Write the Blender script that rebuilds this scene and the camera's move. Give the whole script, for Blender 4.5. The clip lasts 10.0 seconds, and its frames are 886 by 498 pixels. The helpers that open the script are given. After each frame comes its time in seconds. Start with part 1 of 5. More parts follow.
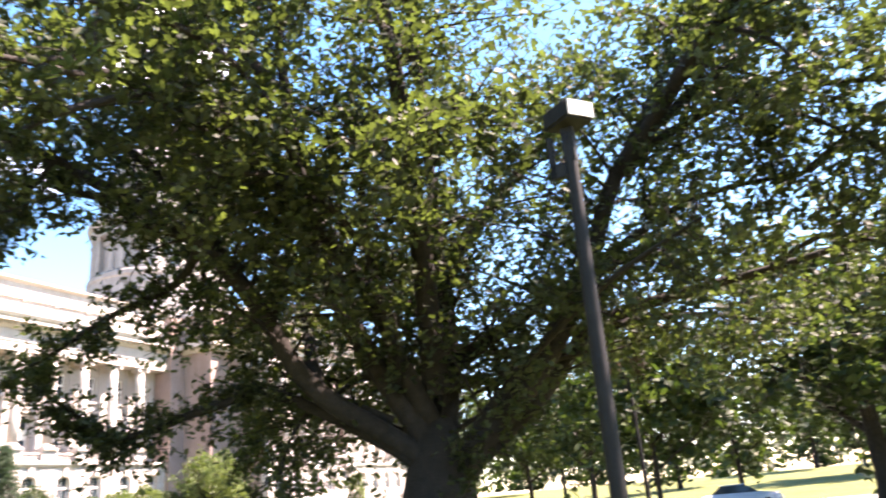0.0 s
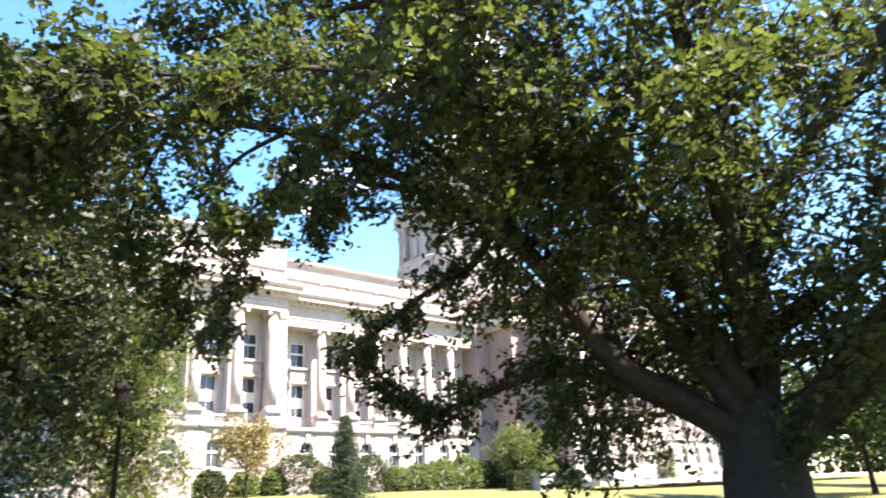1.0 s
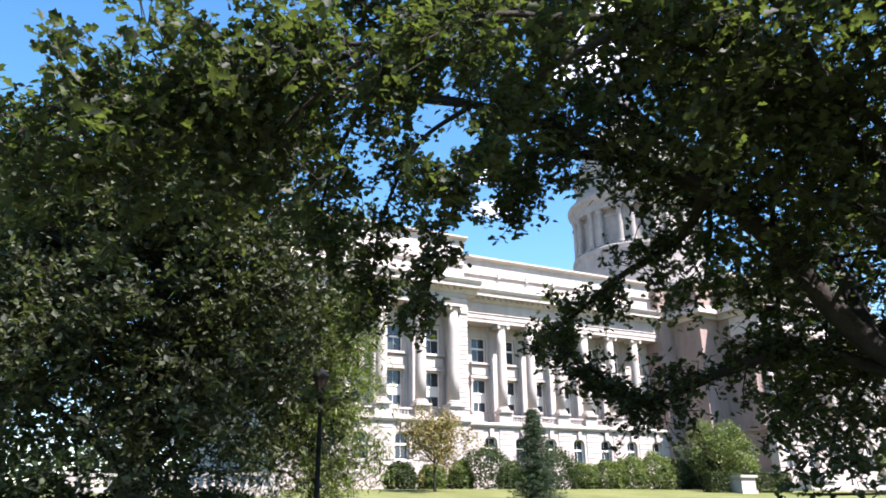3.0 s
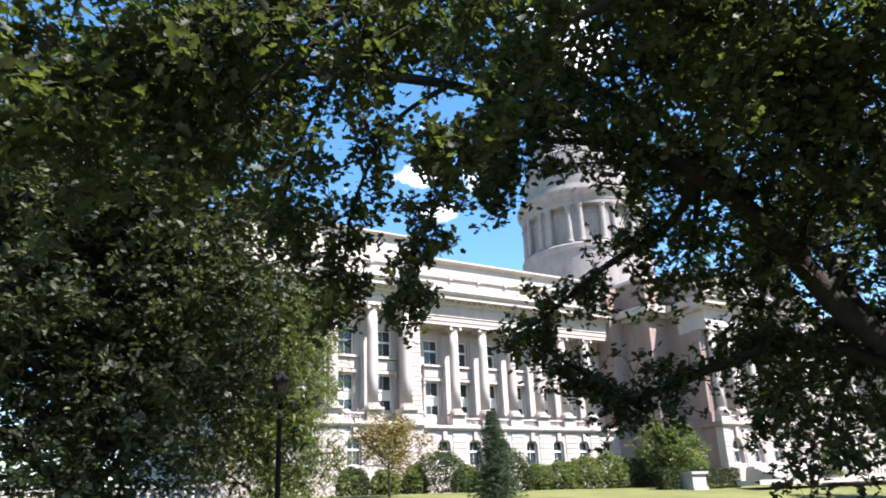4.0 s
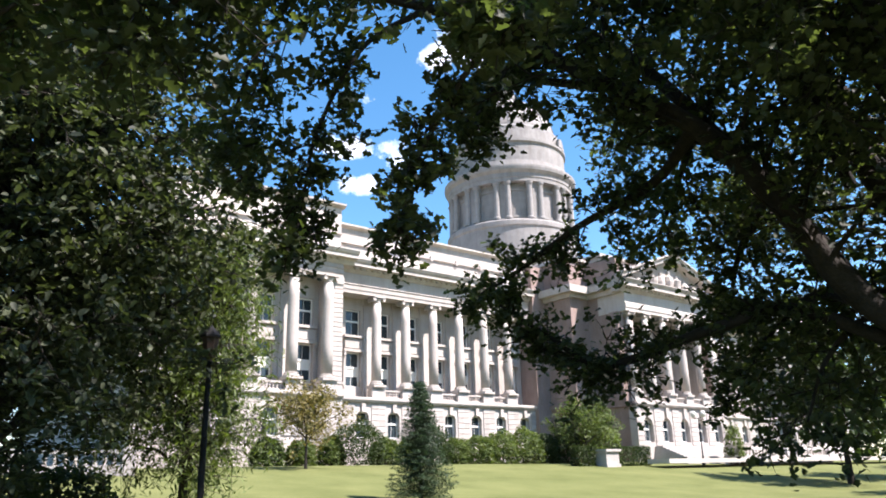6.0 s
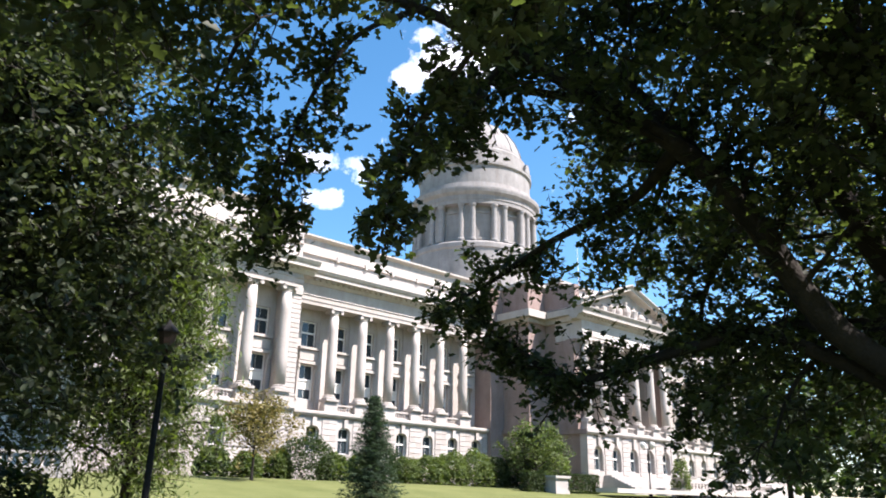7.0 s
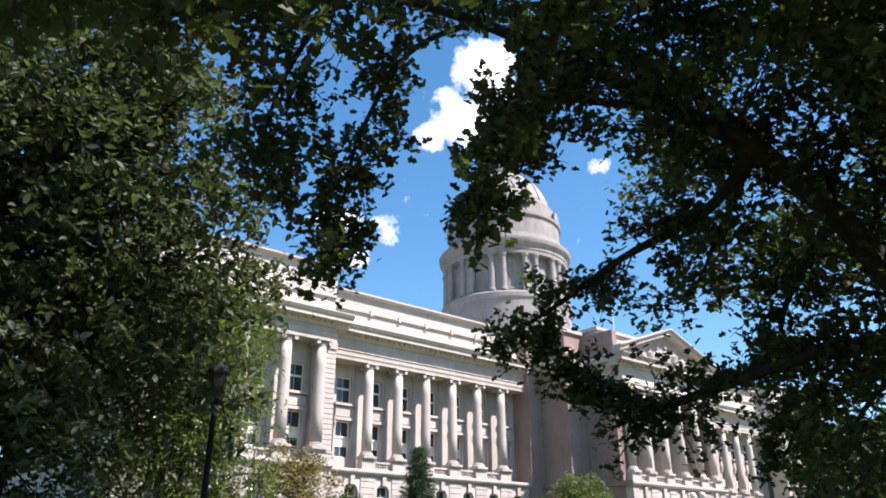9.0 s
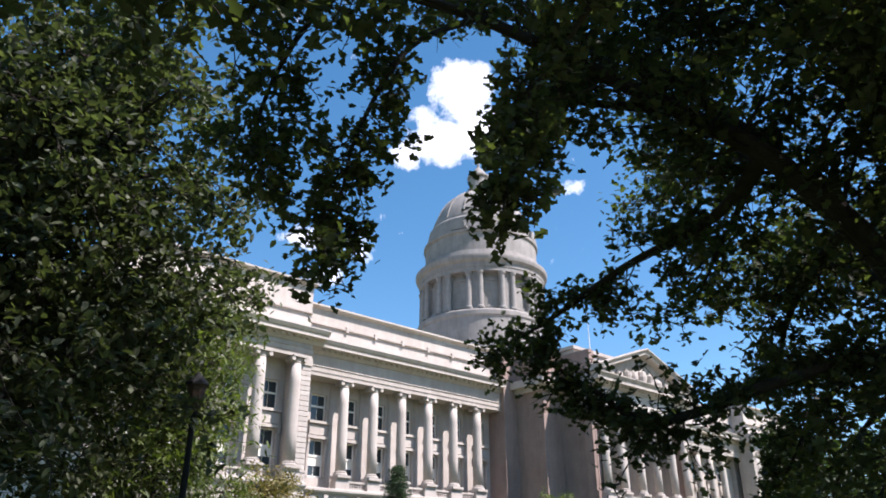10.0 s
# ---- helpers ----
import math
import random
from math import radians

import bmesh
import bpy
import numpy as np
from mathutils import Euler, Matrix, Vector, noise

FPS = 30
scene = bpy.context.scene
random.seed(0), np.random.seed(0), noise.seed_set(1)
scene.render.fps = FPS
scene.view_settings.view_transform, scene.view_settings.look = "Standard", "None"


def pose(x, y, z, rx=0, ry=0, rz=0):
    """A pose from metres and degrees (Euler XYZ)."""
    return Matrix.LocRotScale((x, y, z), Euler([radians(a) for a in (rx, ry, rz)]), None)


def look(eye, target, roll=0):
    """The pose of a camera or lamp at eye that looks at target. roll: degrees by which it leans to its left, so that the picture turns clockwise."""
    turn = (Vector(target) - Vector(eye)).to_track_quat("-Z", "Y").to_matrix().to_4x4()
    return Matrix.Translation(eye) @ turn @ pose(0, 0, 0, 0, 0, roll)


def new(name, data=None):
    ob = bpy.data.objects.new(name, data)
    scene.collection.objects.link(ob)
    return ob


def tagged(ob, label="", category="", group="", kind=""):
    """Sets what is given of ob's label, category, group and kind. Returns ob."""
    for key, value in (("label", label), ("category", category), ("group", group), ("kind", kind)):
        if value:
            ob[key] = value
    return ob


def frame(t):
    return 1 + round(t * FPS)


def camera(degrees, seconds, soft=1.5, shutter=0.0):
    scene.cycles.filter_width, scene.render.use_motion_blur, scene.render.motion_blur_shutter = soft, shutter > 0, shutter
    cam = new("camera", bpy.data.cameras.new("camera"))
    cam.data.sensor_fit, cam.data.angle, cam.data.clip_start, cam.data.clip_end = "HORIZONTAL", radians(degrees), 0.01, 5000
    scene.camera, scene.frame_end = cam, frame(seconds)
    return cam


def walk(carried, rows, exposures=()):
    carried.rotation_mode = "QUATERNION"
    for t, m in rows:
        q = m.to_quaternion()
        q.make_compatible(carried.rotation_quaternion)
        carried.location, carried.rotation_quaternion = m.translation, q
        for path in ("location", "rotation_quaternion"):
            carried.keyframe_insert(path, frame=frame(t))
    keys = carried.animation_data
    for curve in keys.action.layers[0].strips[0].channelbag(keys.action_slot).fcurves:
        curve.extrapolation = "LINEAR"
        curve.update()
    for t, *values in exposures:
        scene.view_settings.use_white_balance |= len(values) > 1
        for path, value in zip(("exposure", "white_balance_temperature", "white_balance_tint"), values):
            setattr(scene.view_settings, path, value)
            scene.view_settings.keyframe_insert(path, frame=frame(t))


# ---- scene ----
cam = camera(61.7, 10.0, soft=1.8, shutter=0.25)
PATH = [
    (0, (-6.23, -0.3, 1.6), (-7.031, 1.414, 2.249), -5.7),
    (0.5, (-6.382, -0.195, 1.627), (-7.534, 1.304, 2.28), -4.1),
    (1, (-6.497, -0.064, 1.651), (-7.913, 1.196, 2.29), -2.8),
    (1.5, (-6.655, 0.025, 1.664), (-8.217, 1.135, 2.237), -2.4),
    (2, (-6.852, 0.042, 1.607), (-8.481, 1.036, 2.204), -1.7),
    (2.5, (-7.183, 0.113, 1.544), (-8.861, 0.981, 2.201), -0.3),
    (3.8, (-8.698, 0.187, 1.725), (-10.338, 1.143, 2.356), -2.1),
    (4, (-8.93, 0.187, 1.727), (-10.532, 1.194, 2.376), -2.4),
    (4.5, (-9.439, 0.231, 1.761), (-11.0, 1.344, 2.331), -2.6),
    (5, (-9.877, 0.302, 1.792), (-11.427, 1.405, 2.41), -0.7),
    (5.5, (-10.27, 0.311, 1.787), (-11.758, 1.479, 2.435), -1.5),
    (5.7, (-10.476, 0.333, 1.771), (-11.981, 1.509, 2.363), -1.2),
    (6.8, (-10.995, 0.285, 1.53), (-12.445, 1.529, 2.121), -1.6),
    (7, (-11.096, 0.328, 1.52), (-12.51, 1.594, 2.153), 1.3),
    (7.5, (-11.356, 0.441, 1.449), (-12.732, 1.752, 2.072), 1.0),
    (8, (-11.533, 0.377, 1.315), (-12.897, 1.642, 2.051), -0.8),
    (8.3, (-11.625, 0.385, 1.259), (-13.05, 1.638, 1.889), -1.8),
    (8.5, (-11.762, 0.336, 1.227), (-13.162, 1.533, 2.007), -2.3),
    (9, (-12.128, 0.379, 1.184), (-13.549, 1.556, 1.956), -0.1),
    (9.5, (-12.503, 0.41, 1.211), (-13.87, 1.65, 1.983), 0.1),
    (10, (-12.829, 0.486, 1.206), (-14.19, 1.702, 2.024), -0.2),
]
EXPOSURES = [(0.0, 2.95, 7400, 34), (0.9, 2.7, 6950, 30), (1.5, 2.18, 6550, 26), (2.5, 1.9, 6300, 25), (4.5, 1.72, 6350, 23), (5.5, 1.65, 6350, 22), (7.5, 1.52, 6350, 20), (8.8, 1.36, 6350, 22), (10.0, 1.16, 6300, 22)]
walk(cam, [(t, look(eye, target, roll)) for t, eye, target, roll in PATH], EXPOSURES)

# ---- light ----
SUN = Vector((1.0, 0.52, 1.56)).normalized()
sun = new("sun", bpy.data.lights.new("sun", "SUN"))
sun.data.energy, sun.data.angle, sun.data.color = 5.0, radians(0.6), (1.0, 0.95, 0.87)
sun.matrix_world = look((0, 0, 60), Vector((0, 0, 60)) - SUN)

world = bpy.data.worlds.new("sky")
scene.world = world
world.use_nodes = True


def node(tree, kind, **values):
    n = tree.nodes.new(kind)
    for key, value in values.items():
        n.inputs[key].default_value = value
    return n


def math_node(tree, op, a, b=None, clamp=False):
    n = tree.nodes.new("ShaderNodeMath")
    n.operation, n.use_clamp = op, clamp
    for slot, v in enumerate((a, b)):
        if v is None:
            continue
        if isinstance(v, (int, float)):
            n.inputs[slot].default_value = v
        else:
            tree.links.new(v, n.inputs[slot])
    return n.outputs[0]


def build_sky():
    """Clear sky with a few fair-weather clouds standing low over the roofs."""
    t = world.node_tree
    t.nodes.clear()
    out, back = t.nodes.new("ShaderNodeOutputWorld"), t.nodes.new("ShaderNodeBackground")
    air = t.nodes.new("ShaderNodeTexSky")
    air.sky_type, air.sun_disc = "NISHITA", False
    air.sun_elevation = math.asin(SUN.z)
    air.sun_rotation = math.atan2(SUN.x, SUN.y)
    air.air_density, air.dust_density, air.ozone_density = 1.0, 0.3, 1.6
    tint = t.nodes.new("ShaderNodeHueSaturation")
    tint.inputs["Hue"].default_value, tint.inputs["Saturation"].default_value = 0.487, 1.26
    t.links.new(air.outputs[0], tint.inputs["Color"])
    where = t.nodes.new("ShaderNodeTexCoord")
    wisps = node(t, "ShaderNodeTexNoise", Scale=27.0, Detail=10.0, Roughness=0.66)
    t.links.new(where.outputs["Generated"], wisps.inputs["Vector"])
    total = None
    # azimuth (from -x towards +y), elevation, half-width, half-height, in degrees; thickness
    for az, el, wide, high, thick in ((41.6, 32.4, 3.4, 2.4, 1.0), (43.4, 36.0, 3.0, 3.2, 1.0), (45.2, 32.8, 3.0, 2.6, 0.9), (38.6, 31.4, 1.9, 1.5, 0.75), (40.4, 33.8, 1.8, 1.6, 0.7), (53.3, 28.4, 1.6, 1.2, 0.36), (30.6, 24.6, 3.2, 1.3, 0.62), (34.8, 24.4, 2.4, 1.7, 0.5), (31.8, 21.9, 2.2, 1.2, 0.58), (31.9, 28.4, 1.6, 0.8, 0.45)):
        a, e = radians(az), radians(el)
        ahead = Vector((-math.cos(e) * math.cos(a), math.cos(e) * math.sin(a), math.sin(e)))
        side = ahead.cross(Vector((0, 0, 1))).normalized()
        up = side.cross(ahead)
        square = None
        for axis, half in ((side, wide), (up, high)):
            dot = t.nodes.new("ShaderNodeVectorMath")
            dot.operation = "DOT_PRODUCT"
            dot.inputs[1].default_value = axis
            t.links.new(where.outputs["Generated"], dot.inputs[0])
            far = math_node(t, "DIVIDE", dot.outputs["Value"], math.sin(radians(half)))
            far = math_node(t, "POWER", math_node(t, "ABSOLUTE", far), 2.0)
            square = far if square is None else math_node(t, "ADD", square, far)
        front = t.nodes.new("ShaderNodeVectorMath")
        front.operation = "DOT_PRODUCT"
        front.inputs[1].default_value = ahead
        t.links.new(where.outputs["Generated"], front.inputs[0])
        puff = math_node(t, "MULTIPLY", math_node(t, "SUBTRACT", 1.0, square, True), math_node(t, "MULTIPLY", math_node(t, "GREATER_THAN", front.outputs["Value"], 0.5), thick))
        total = puff if total is None else math_node(t, "MAXIMUM", total, puff)
    edge = math_node(t, "ADD", math_node(t, "MULTIPLY", total, 1.5), math_node(t, "MULTIPLY", math_node(t, "SUBTRACT", wisps.outputs["Fac"], 0.5), 2.6))
    mask = math_node(t, "MULTIPLY", math_node(t, "SUBTRACT", edge, 0.4), 1.0, True)
    mix = t.nodes.new("ShaderNodeMixRGB")
    mix.inputs["Color2"].default_value = (13.0, 13.1, 13.3, 1)
    t.links.new(mask, mix.inputs["Fac"])
    t.links.new(tint.outputs[0], mix.inputs["Color1"])
    t.links.new(mix.outputs[0], back.inputs["Color"])
    back.inputs["Strength"].default_value = 0.09
    t.links.new(back.outputs[0], out.inputs["Surface"])


build_sky()


# ---- materials ----
def material(name, low, high, rough=0.8, scale=3.0, bump=0.0, fine=30.0, spec=0.3, metal=0.0, stain=0.0, stain_scale=0.35, random_part=0.0, island=0.0):
    """A surface between two colours, by broad blotches and fine grain, with weather streaks and relief."""
    m = bpy.data.materials.new(name)
    m.use_nodes = True
    t = m.node_tree
    b = t.nodes["Principled BSDF"]
    where = t.nodes.new("ShaderNodeTexCoord")
    broad = node(t, "ShaderNodeTexNoise", Scale=scale, Detail=5.0, Roughness=0.6)
    grain = node(t, "ShaderNodeTexNoise", Scale=fine, Detail=3.0)
    for n in (broad, grain):
        t.links.new(where.outputs["Object"], n.inputs["Vector"])
    fac = math_node(t, "ADD", math_node(t, "MULTIPLY", broad.outputs["Fac"], 0.65), math_node(t, "MULTIPLY", grain.outputs["Fac"], 0.35))
    if random_part or island:
        info = t.nodes.new("ShaderNodeObjectInfo" if random_part else "ShaderNodeNewGeometry")
        some = info.outputs["Random"] if random_part else info.outputs["Random Per Island"]
        fac = math_node(t, "ADD", fac, math_node(t, "MULTIPLY", math_node(t, "SUBTRACT", some, 0.5), random_part or island))
    ramp = t.nodes.new("ShaderNodeValToRGB")
    ramp.color_ramp.elements[0].position, ramp.color_ramp.elements[0].color = 0.3, (*low, 1)
    ramp.color_ramp.elements[1].position, ramp.color_ramp.elements[1].color = 0.7, (*high, 1)
    t.links.new(fac, ramp.inputs["Fac"])
    colour = ramp.outputs["Color"]
    if stain:
        streak = node(t, "ShaderNodeTexNoise", Scale=stain_scale, Detail=6.0, Roughness=0.7)
        shape = t.nodes.new("ShaderNodeMapping")
        shape.inputs["Scale"].default_value = (3.0, 3.0, 0.5)
        t.links.new(where.outputs["Object"], shape.inputs["Vector"])
        t.links.new(shape.outputs[0], streak.inputs["Vector"])
        mix = t.nodes.new("ShaderNodeMixRGB")
        mix.blend_type = "MULTIPLY"
        mix.inputs["Color2"].default_value = (0.62, 0.56, 0.5, 1)
        t.links.new(math_node(t, "MULTIPLY", math_node(t, "SUBTRACT", streak.outputs["Fac"], 0.45, True), stain * 4, True), mix.inputs["Fac"])
        t.links.new(colour, mix.inputs["Color1"])
        colour = mix.outputs["Color"]
    t.links.new(colour, b.inputs["Base Color"])
    b.inputs["Roughness"].default_value, b.inputs["Metallic"].default_value = rough, metal
    b.inputs["Specular IOR Level"].default_value = spec
    if bump:
        n = node(t, "ShaderNodeBump", Strength=0.5, Distance=bump)
        t.links.new(grain.outputs["Fac"], n.inputs["Height"])
        t.links.new(n.outputs[0], b.inputs["Normal"])
    return m


def leaf_material(name, low, high, through_light, rough=0.58):
    """Leaves: every leaf has its own tone, and daylight shines through the blade."""
    m = bpy.data.materials.new(name)
    m.use_nodes = True
    t = m.node_tree
    b, out = t.nodes["Principled BSDF"], t.nodes["Material Output"]
    one = t.nodes.new("ShaderNodeNewGeometry")
    ramp = t.nodes.new("ShaderNodeValToRGB")
    ramp.color_ramp.elements[0].color, ramp.color_ramp.elements[1].color = (*low, 1), (*high, 1)
    t.links.new(one.outputs["Random Per Island"], ramp.inputs["Fac"])
    t.links.new(ramp.outputs["Color"], b.inputs["Base Color"])
    b.inputs["Roughness"].default_value = rough
    b.inputs["Specular IOR Level"].default_value = 0.28
    glow = t.nodes.new("ShaderNodeBsdfTranslucent")
    hue = t.nodes.new("ShaderNodeMixRGB")
    hue.blend_type = "MULTIPLY"
    hue.inputs["Fac"].default_value = 1.0
    hue.inputs["Color2"].default_value = (*through_light, 1)
    t.links.new(ramp.outputs["Color"], hue.inputs["Color1"])
    t.links.new(hue.outputs["Color"], glow.inputs["Color"])
    mix = t.nodes.new("ShaderNodeMixShader")
    mix.inputs["Fac"].default_value = 0.36
    t.links.new(b.outputs[0], mix.inputs[1])
    t.links.new(glow.outputs[0], mix.inputs[2])
    t.links.new(mix.outputs[0], out.inputs["Surface"])
    return m


STONE = material("limestone", (0.34, 0.305, 0.275), (0.45, 0.41, 0.375), 0.85, 0.6, 0.01, 9.0, stain=0.35, random_part=0.25)
# limestone of the side walls, with their brown shade painted into the colour
SHADED_STONE = material("shaded_limestone", (0.21, 0.152, 0.132), (0.31, 0.235, 0.207), 0.9, 0.4, 0.01, 7.0, stain=0.5)
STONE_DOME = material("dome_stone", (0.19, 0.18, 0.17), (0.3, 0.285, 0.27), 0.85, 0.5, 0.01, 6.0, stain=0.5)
GRANITE = material("grey_granite", (0.29, 0.27, 0.25), (0.42, 0.395, 0.37), 0.8, 1.5, 0.006, 14.0)
GLASS = material("window_glass", (0.02, 0.028, 0.032), (0.045, 0.06, 0.068), 0.08, 0.4, spec=0.5)
BLIND = material("window_blind", (0.6, 0.58, 0.52), (0.7, 0.68, 0.62), 0.9, 0.6)
FRAME = material("white_window_frame", (0.6, 0.58, 0.54), (0.72, 0.7, 0.66), 0.6, 2.0)
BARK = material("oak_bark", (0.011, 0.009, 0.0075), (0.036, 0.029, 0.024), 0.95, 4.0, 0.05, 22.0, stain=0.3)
GRASS = material("lawn", (0.075, 0.09, 0.028), (0.15, 0.16, 0.06), 0.95, 0.25, 0.05, 12.0, spec=0.1)
PAVING = material("pale_paving", (0.36, 0.33, 0.3), (0.5, 0.465, 0.425), 0.9, 0.4, 0.004, 14.0)
IRON = material("dark_iron", (0.006, 0.006, 0.007), (0.014, 0.014, 0.014), 0.7, 5.0, 0.002, 40.0, spec=0.2)
BRONZE = material("brown_lantern", (0.032, 0.019, 0.014), (0.062, 0.037, 0.027), 0.5, 6.0)
LAMP_GLASS = material("milky_lamp_glass", (0.5, 0.48, 0.44), (0.66, 0.64, 0.58), 0.3, 5.0)
GALVANISED = material("grey_lamp_housing", (0.42, 0.42, 0.42), (0.6, 0.6, 0.58), 0.5, 9.0, 0.002, 50.0)
OAK_LEAF = leaf_material("oak_leaves", (0.017, 0.0215, 0.0135), (0.048, 0.058, 0.03), (2.6, 3.1, 0.95))
PALE_LEAF = leaf_material("pale_leaves", (0.048, 0.07, 0.024), (0.13, 0.165, 0.06), (1.5, 1.7, 0.5))
SHADE_LEAF = leaf_material("shade_tree_leaves", (0.018, 0.025, 0.0155), (0.1, 0.116, 0.066), (1.15, 1.35, 0.5))
CAR_PAINT = material("pale_blue_car_paint", (0.42, 0.5, 0.6), (0.5, 0.58, 0.68), 0.25, 0.6, spec=0.6)
DARK_LEAF = leaf_material("dark_leaves", (0.018, 0.03, 0.012), (0.055, 0.075, 0.03), (1.3, 1.6, 0.5))
YELLOW_LEAF = leaf_material("yellowing_leaves", (0.1, 0.1, 0.035), (0.25, 0.2, 0.085), (1.2, 1.2, 0.5))
NEEDLE = leaf_material("fir_needles", (0.02, 0.04, 0.025), (0.06, 0.09, 0.05), (1.0, 1.2, 0.6))


# ---- mesh tools ----
def part(name, bm, mat, parent=None, label="", smooth=False, at=None):
    """Links a bmesh, or a finished mesh, as one object under its parent."""
    if isinstance(bm, bpy.types.Mesh):
        me = bm
    else:
        me = bpy.data.meshes.new(name)
        bm.to_mesh(me)
        bm.free()
    if mat and not me.materials:
        me.materials.append(mat)
    if smooth:
        me.polygons.foreach_set("use_smooth", [True] * len(me.polygons))
    ob = new(name, me)
    if parent:
        ob.parent = parent
    if at is not None:
        ob.matrix_basis = at
    if label:
        ob["label"] = label
    return ob


def box(bm, x0, x1, y0, y1, z0, z1):
    v = [bm.verts.new(p) for p in ((x0, y0, z0), (x1, y0, z0), (x1, y1, z0), (x0, y1, z0), (x0, y0, z1), (x1, y0, z1), (x1, y1, z1), (x0, y1, z1))]
    for f in ((3, 2, 1, 0), (4, 5, 6, 7), (0, 1, 5, 4), (1, 2, 6, 5), (2, 3, 7, 6), (3, 0, 4, 7)):
        bm.faces.new([v[i] for i in f])


def boxes(*rows):
    bm = bmesh.new()
    for row in rows:
        box(bm, *row)
    return bm


def lathe(profile, segments=24, x=0.0, y=0.0, bm=None, sharp=False):
    """A turned body: profile rows of radius and height, closed at both ends."""
    bm = bm or bmesh.new()
    rings = []
    for r, z in profile:
        rings.append([bm.verts.new((x + r * math.cos(2 * math.pi * i / segments), y + r * math.sin(2 * math.pi * i / segments), z)) for i in range(segments)])
    for a, b in zip(rings, rings[1:]):
        for i in range(segments):
            j = (i + 1) % segments
            bm.faces.new((a[i], a[j], b[j], b[i]))
    bm.faces.new(rings[0][::-1])
    bm.faces.new(rings[-1])
    return bm


def strip_y(profile, y0, y1, bm=None):
    """A moulding that runs along y: profile rows of x and z, from y0 to y1, closed."""
    bm = bm or bmesh.new()
    a = [bm.verts.new((x, y0, z)) for x, z in profile]
    b = [bm.verts.new((x, y1, z)) for x, z in profile]
    n = len(profile)
    for i in range(n):
        j = (i + 1) % n
        bm.faces.new((a[i], a[j], b[j], b[i]))
    bm.faces.new(a[::-1])
    bm.faces.new(b)
    bmesh.ops.recalc_face_normals(bm, faces=bm.faces)
    return bm


def arrays_mesh(name, verts, loops, starts, totals):
    me = bpy.data.meshes.new(name)
    me.vertices.add(len(verts))
    me.vertices.foreach_set("co", np.ascontiguousarray(verts, dtype=np.float32).ravel())
    me.loops.add(len(loops))
    me.loops.foreach_set("vertex_index", np.asarray(loops, dtype=np.int32))
    me.polygons.add(len(starts))
    me.polygons.foreach_set("loop_start", np.asarray(starts, dtype=np.int32))
    me.polygons.foreach_set("loop_total", np.asarray(totals, dtype=np.int32))
    me.update(calc_edges=True)
    return me


LEAF_SHAPES = {
    # half outlines from stalk to tip: along, across; the other half mirrors it
    "oak": ((0.0, 0.0), (0.28, 0.3), (0.42, 0.16), (0.68, 0.36), (0.78, 0.18), (1.0, 0.0)),
    "oval": ((0.0, 0.0), (0.3, 0.24), (0.65, 0.22), (1.0, 0.0)),
    "narrow": ((0.0, 0.0), (0.4, 0.11), (1.0, 0.0)),
}


def leaves(name, centres, size, shape, rng, droop=0.25, spread=0.3):
    """Many separate leaves in one mesh, each folded along its midrib."""
    half = np.array(LEAF_SHAPES[shape])
    n, k = len(centres), len(half)
    tilt = rng.normal(0, 1, (n, 3))
    tilt[:, 2] = np.abs(tilt[:, 2]) + 0.55
    normal = tilt / np.linalg.norm(tilt, axis=1)[:, None]
    ahead = rng.normal(0, 1, (n, 3))
    ahead[:, 2] -= droop * 3
    ahead -= normal * (ahead * normal).sum(1)[:, None]
    ahead /= np.linalg.norm(ahead, axis=1)[:, None]
    side = np.cross(normal, ahead)
    s = (size * rng.uniform(1 - spread, 1 + spread, n))[:, None, None]
    along, across = half[None, :, 0, None], half[None, :, 1, None]
    rib = ahead[:, None, :] * (along - 0.5)
    lift = normal[:, None, :] * across * 0.35
    right = centres[:, None, :] + s * (rib + side[:, None, :] * across + lift)
    left = centres[:, None, :] + s * (rib - side[:, None, :] * across + lift)
    inner = left[:, 1:-1]
    verts = np.concatenate([right, inner], 1).reshape(-1, 3)
    count = k + k - 2
    base = (np.arange(n) * count)[:, None]
    face_a = base + np.arange(k)[None]
    face_b = base + np.r_[0, np.arange(k, 2 * k - 2), k - 1][::-1][None]
    loops = np.concatenate([face_a, face_b], 1).ravel()
    starts = np.arange(2 * n) * k
    return arrays_mesh(name, verts, loops, starts, np.full(2 * n, k))


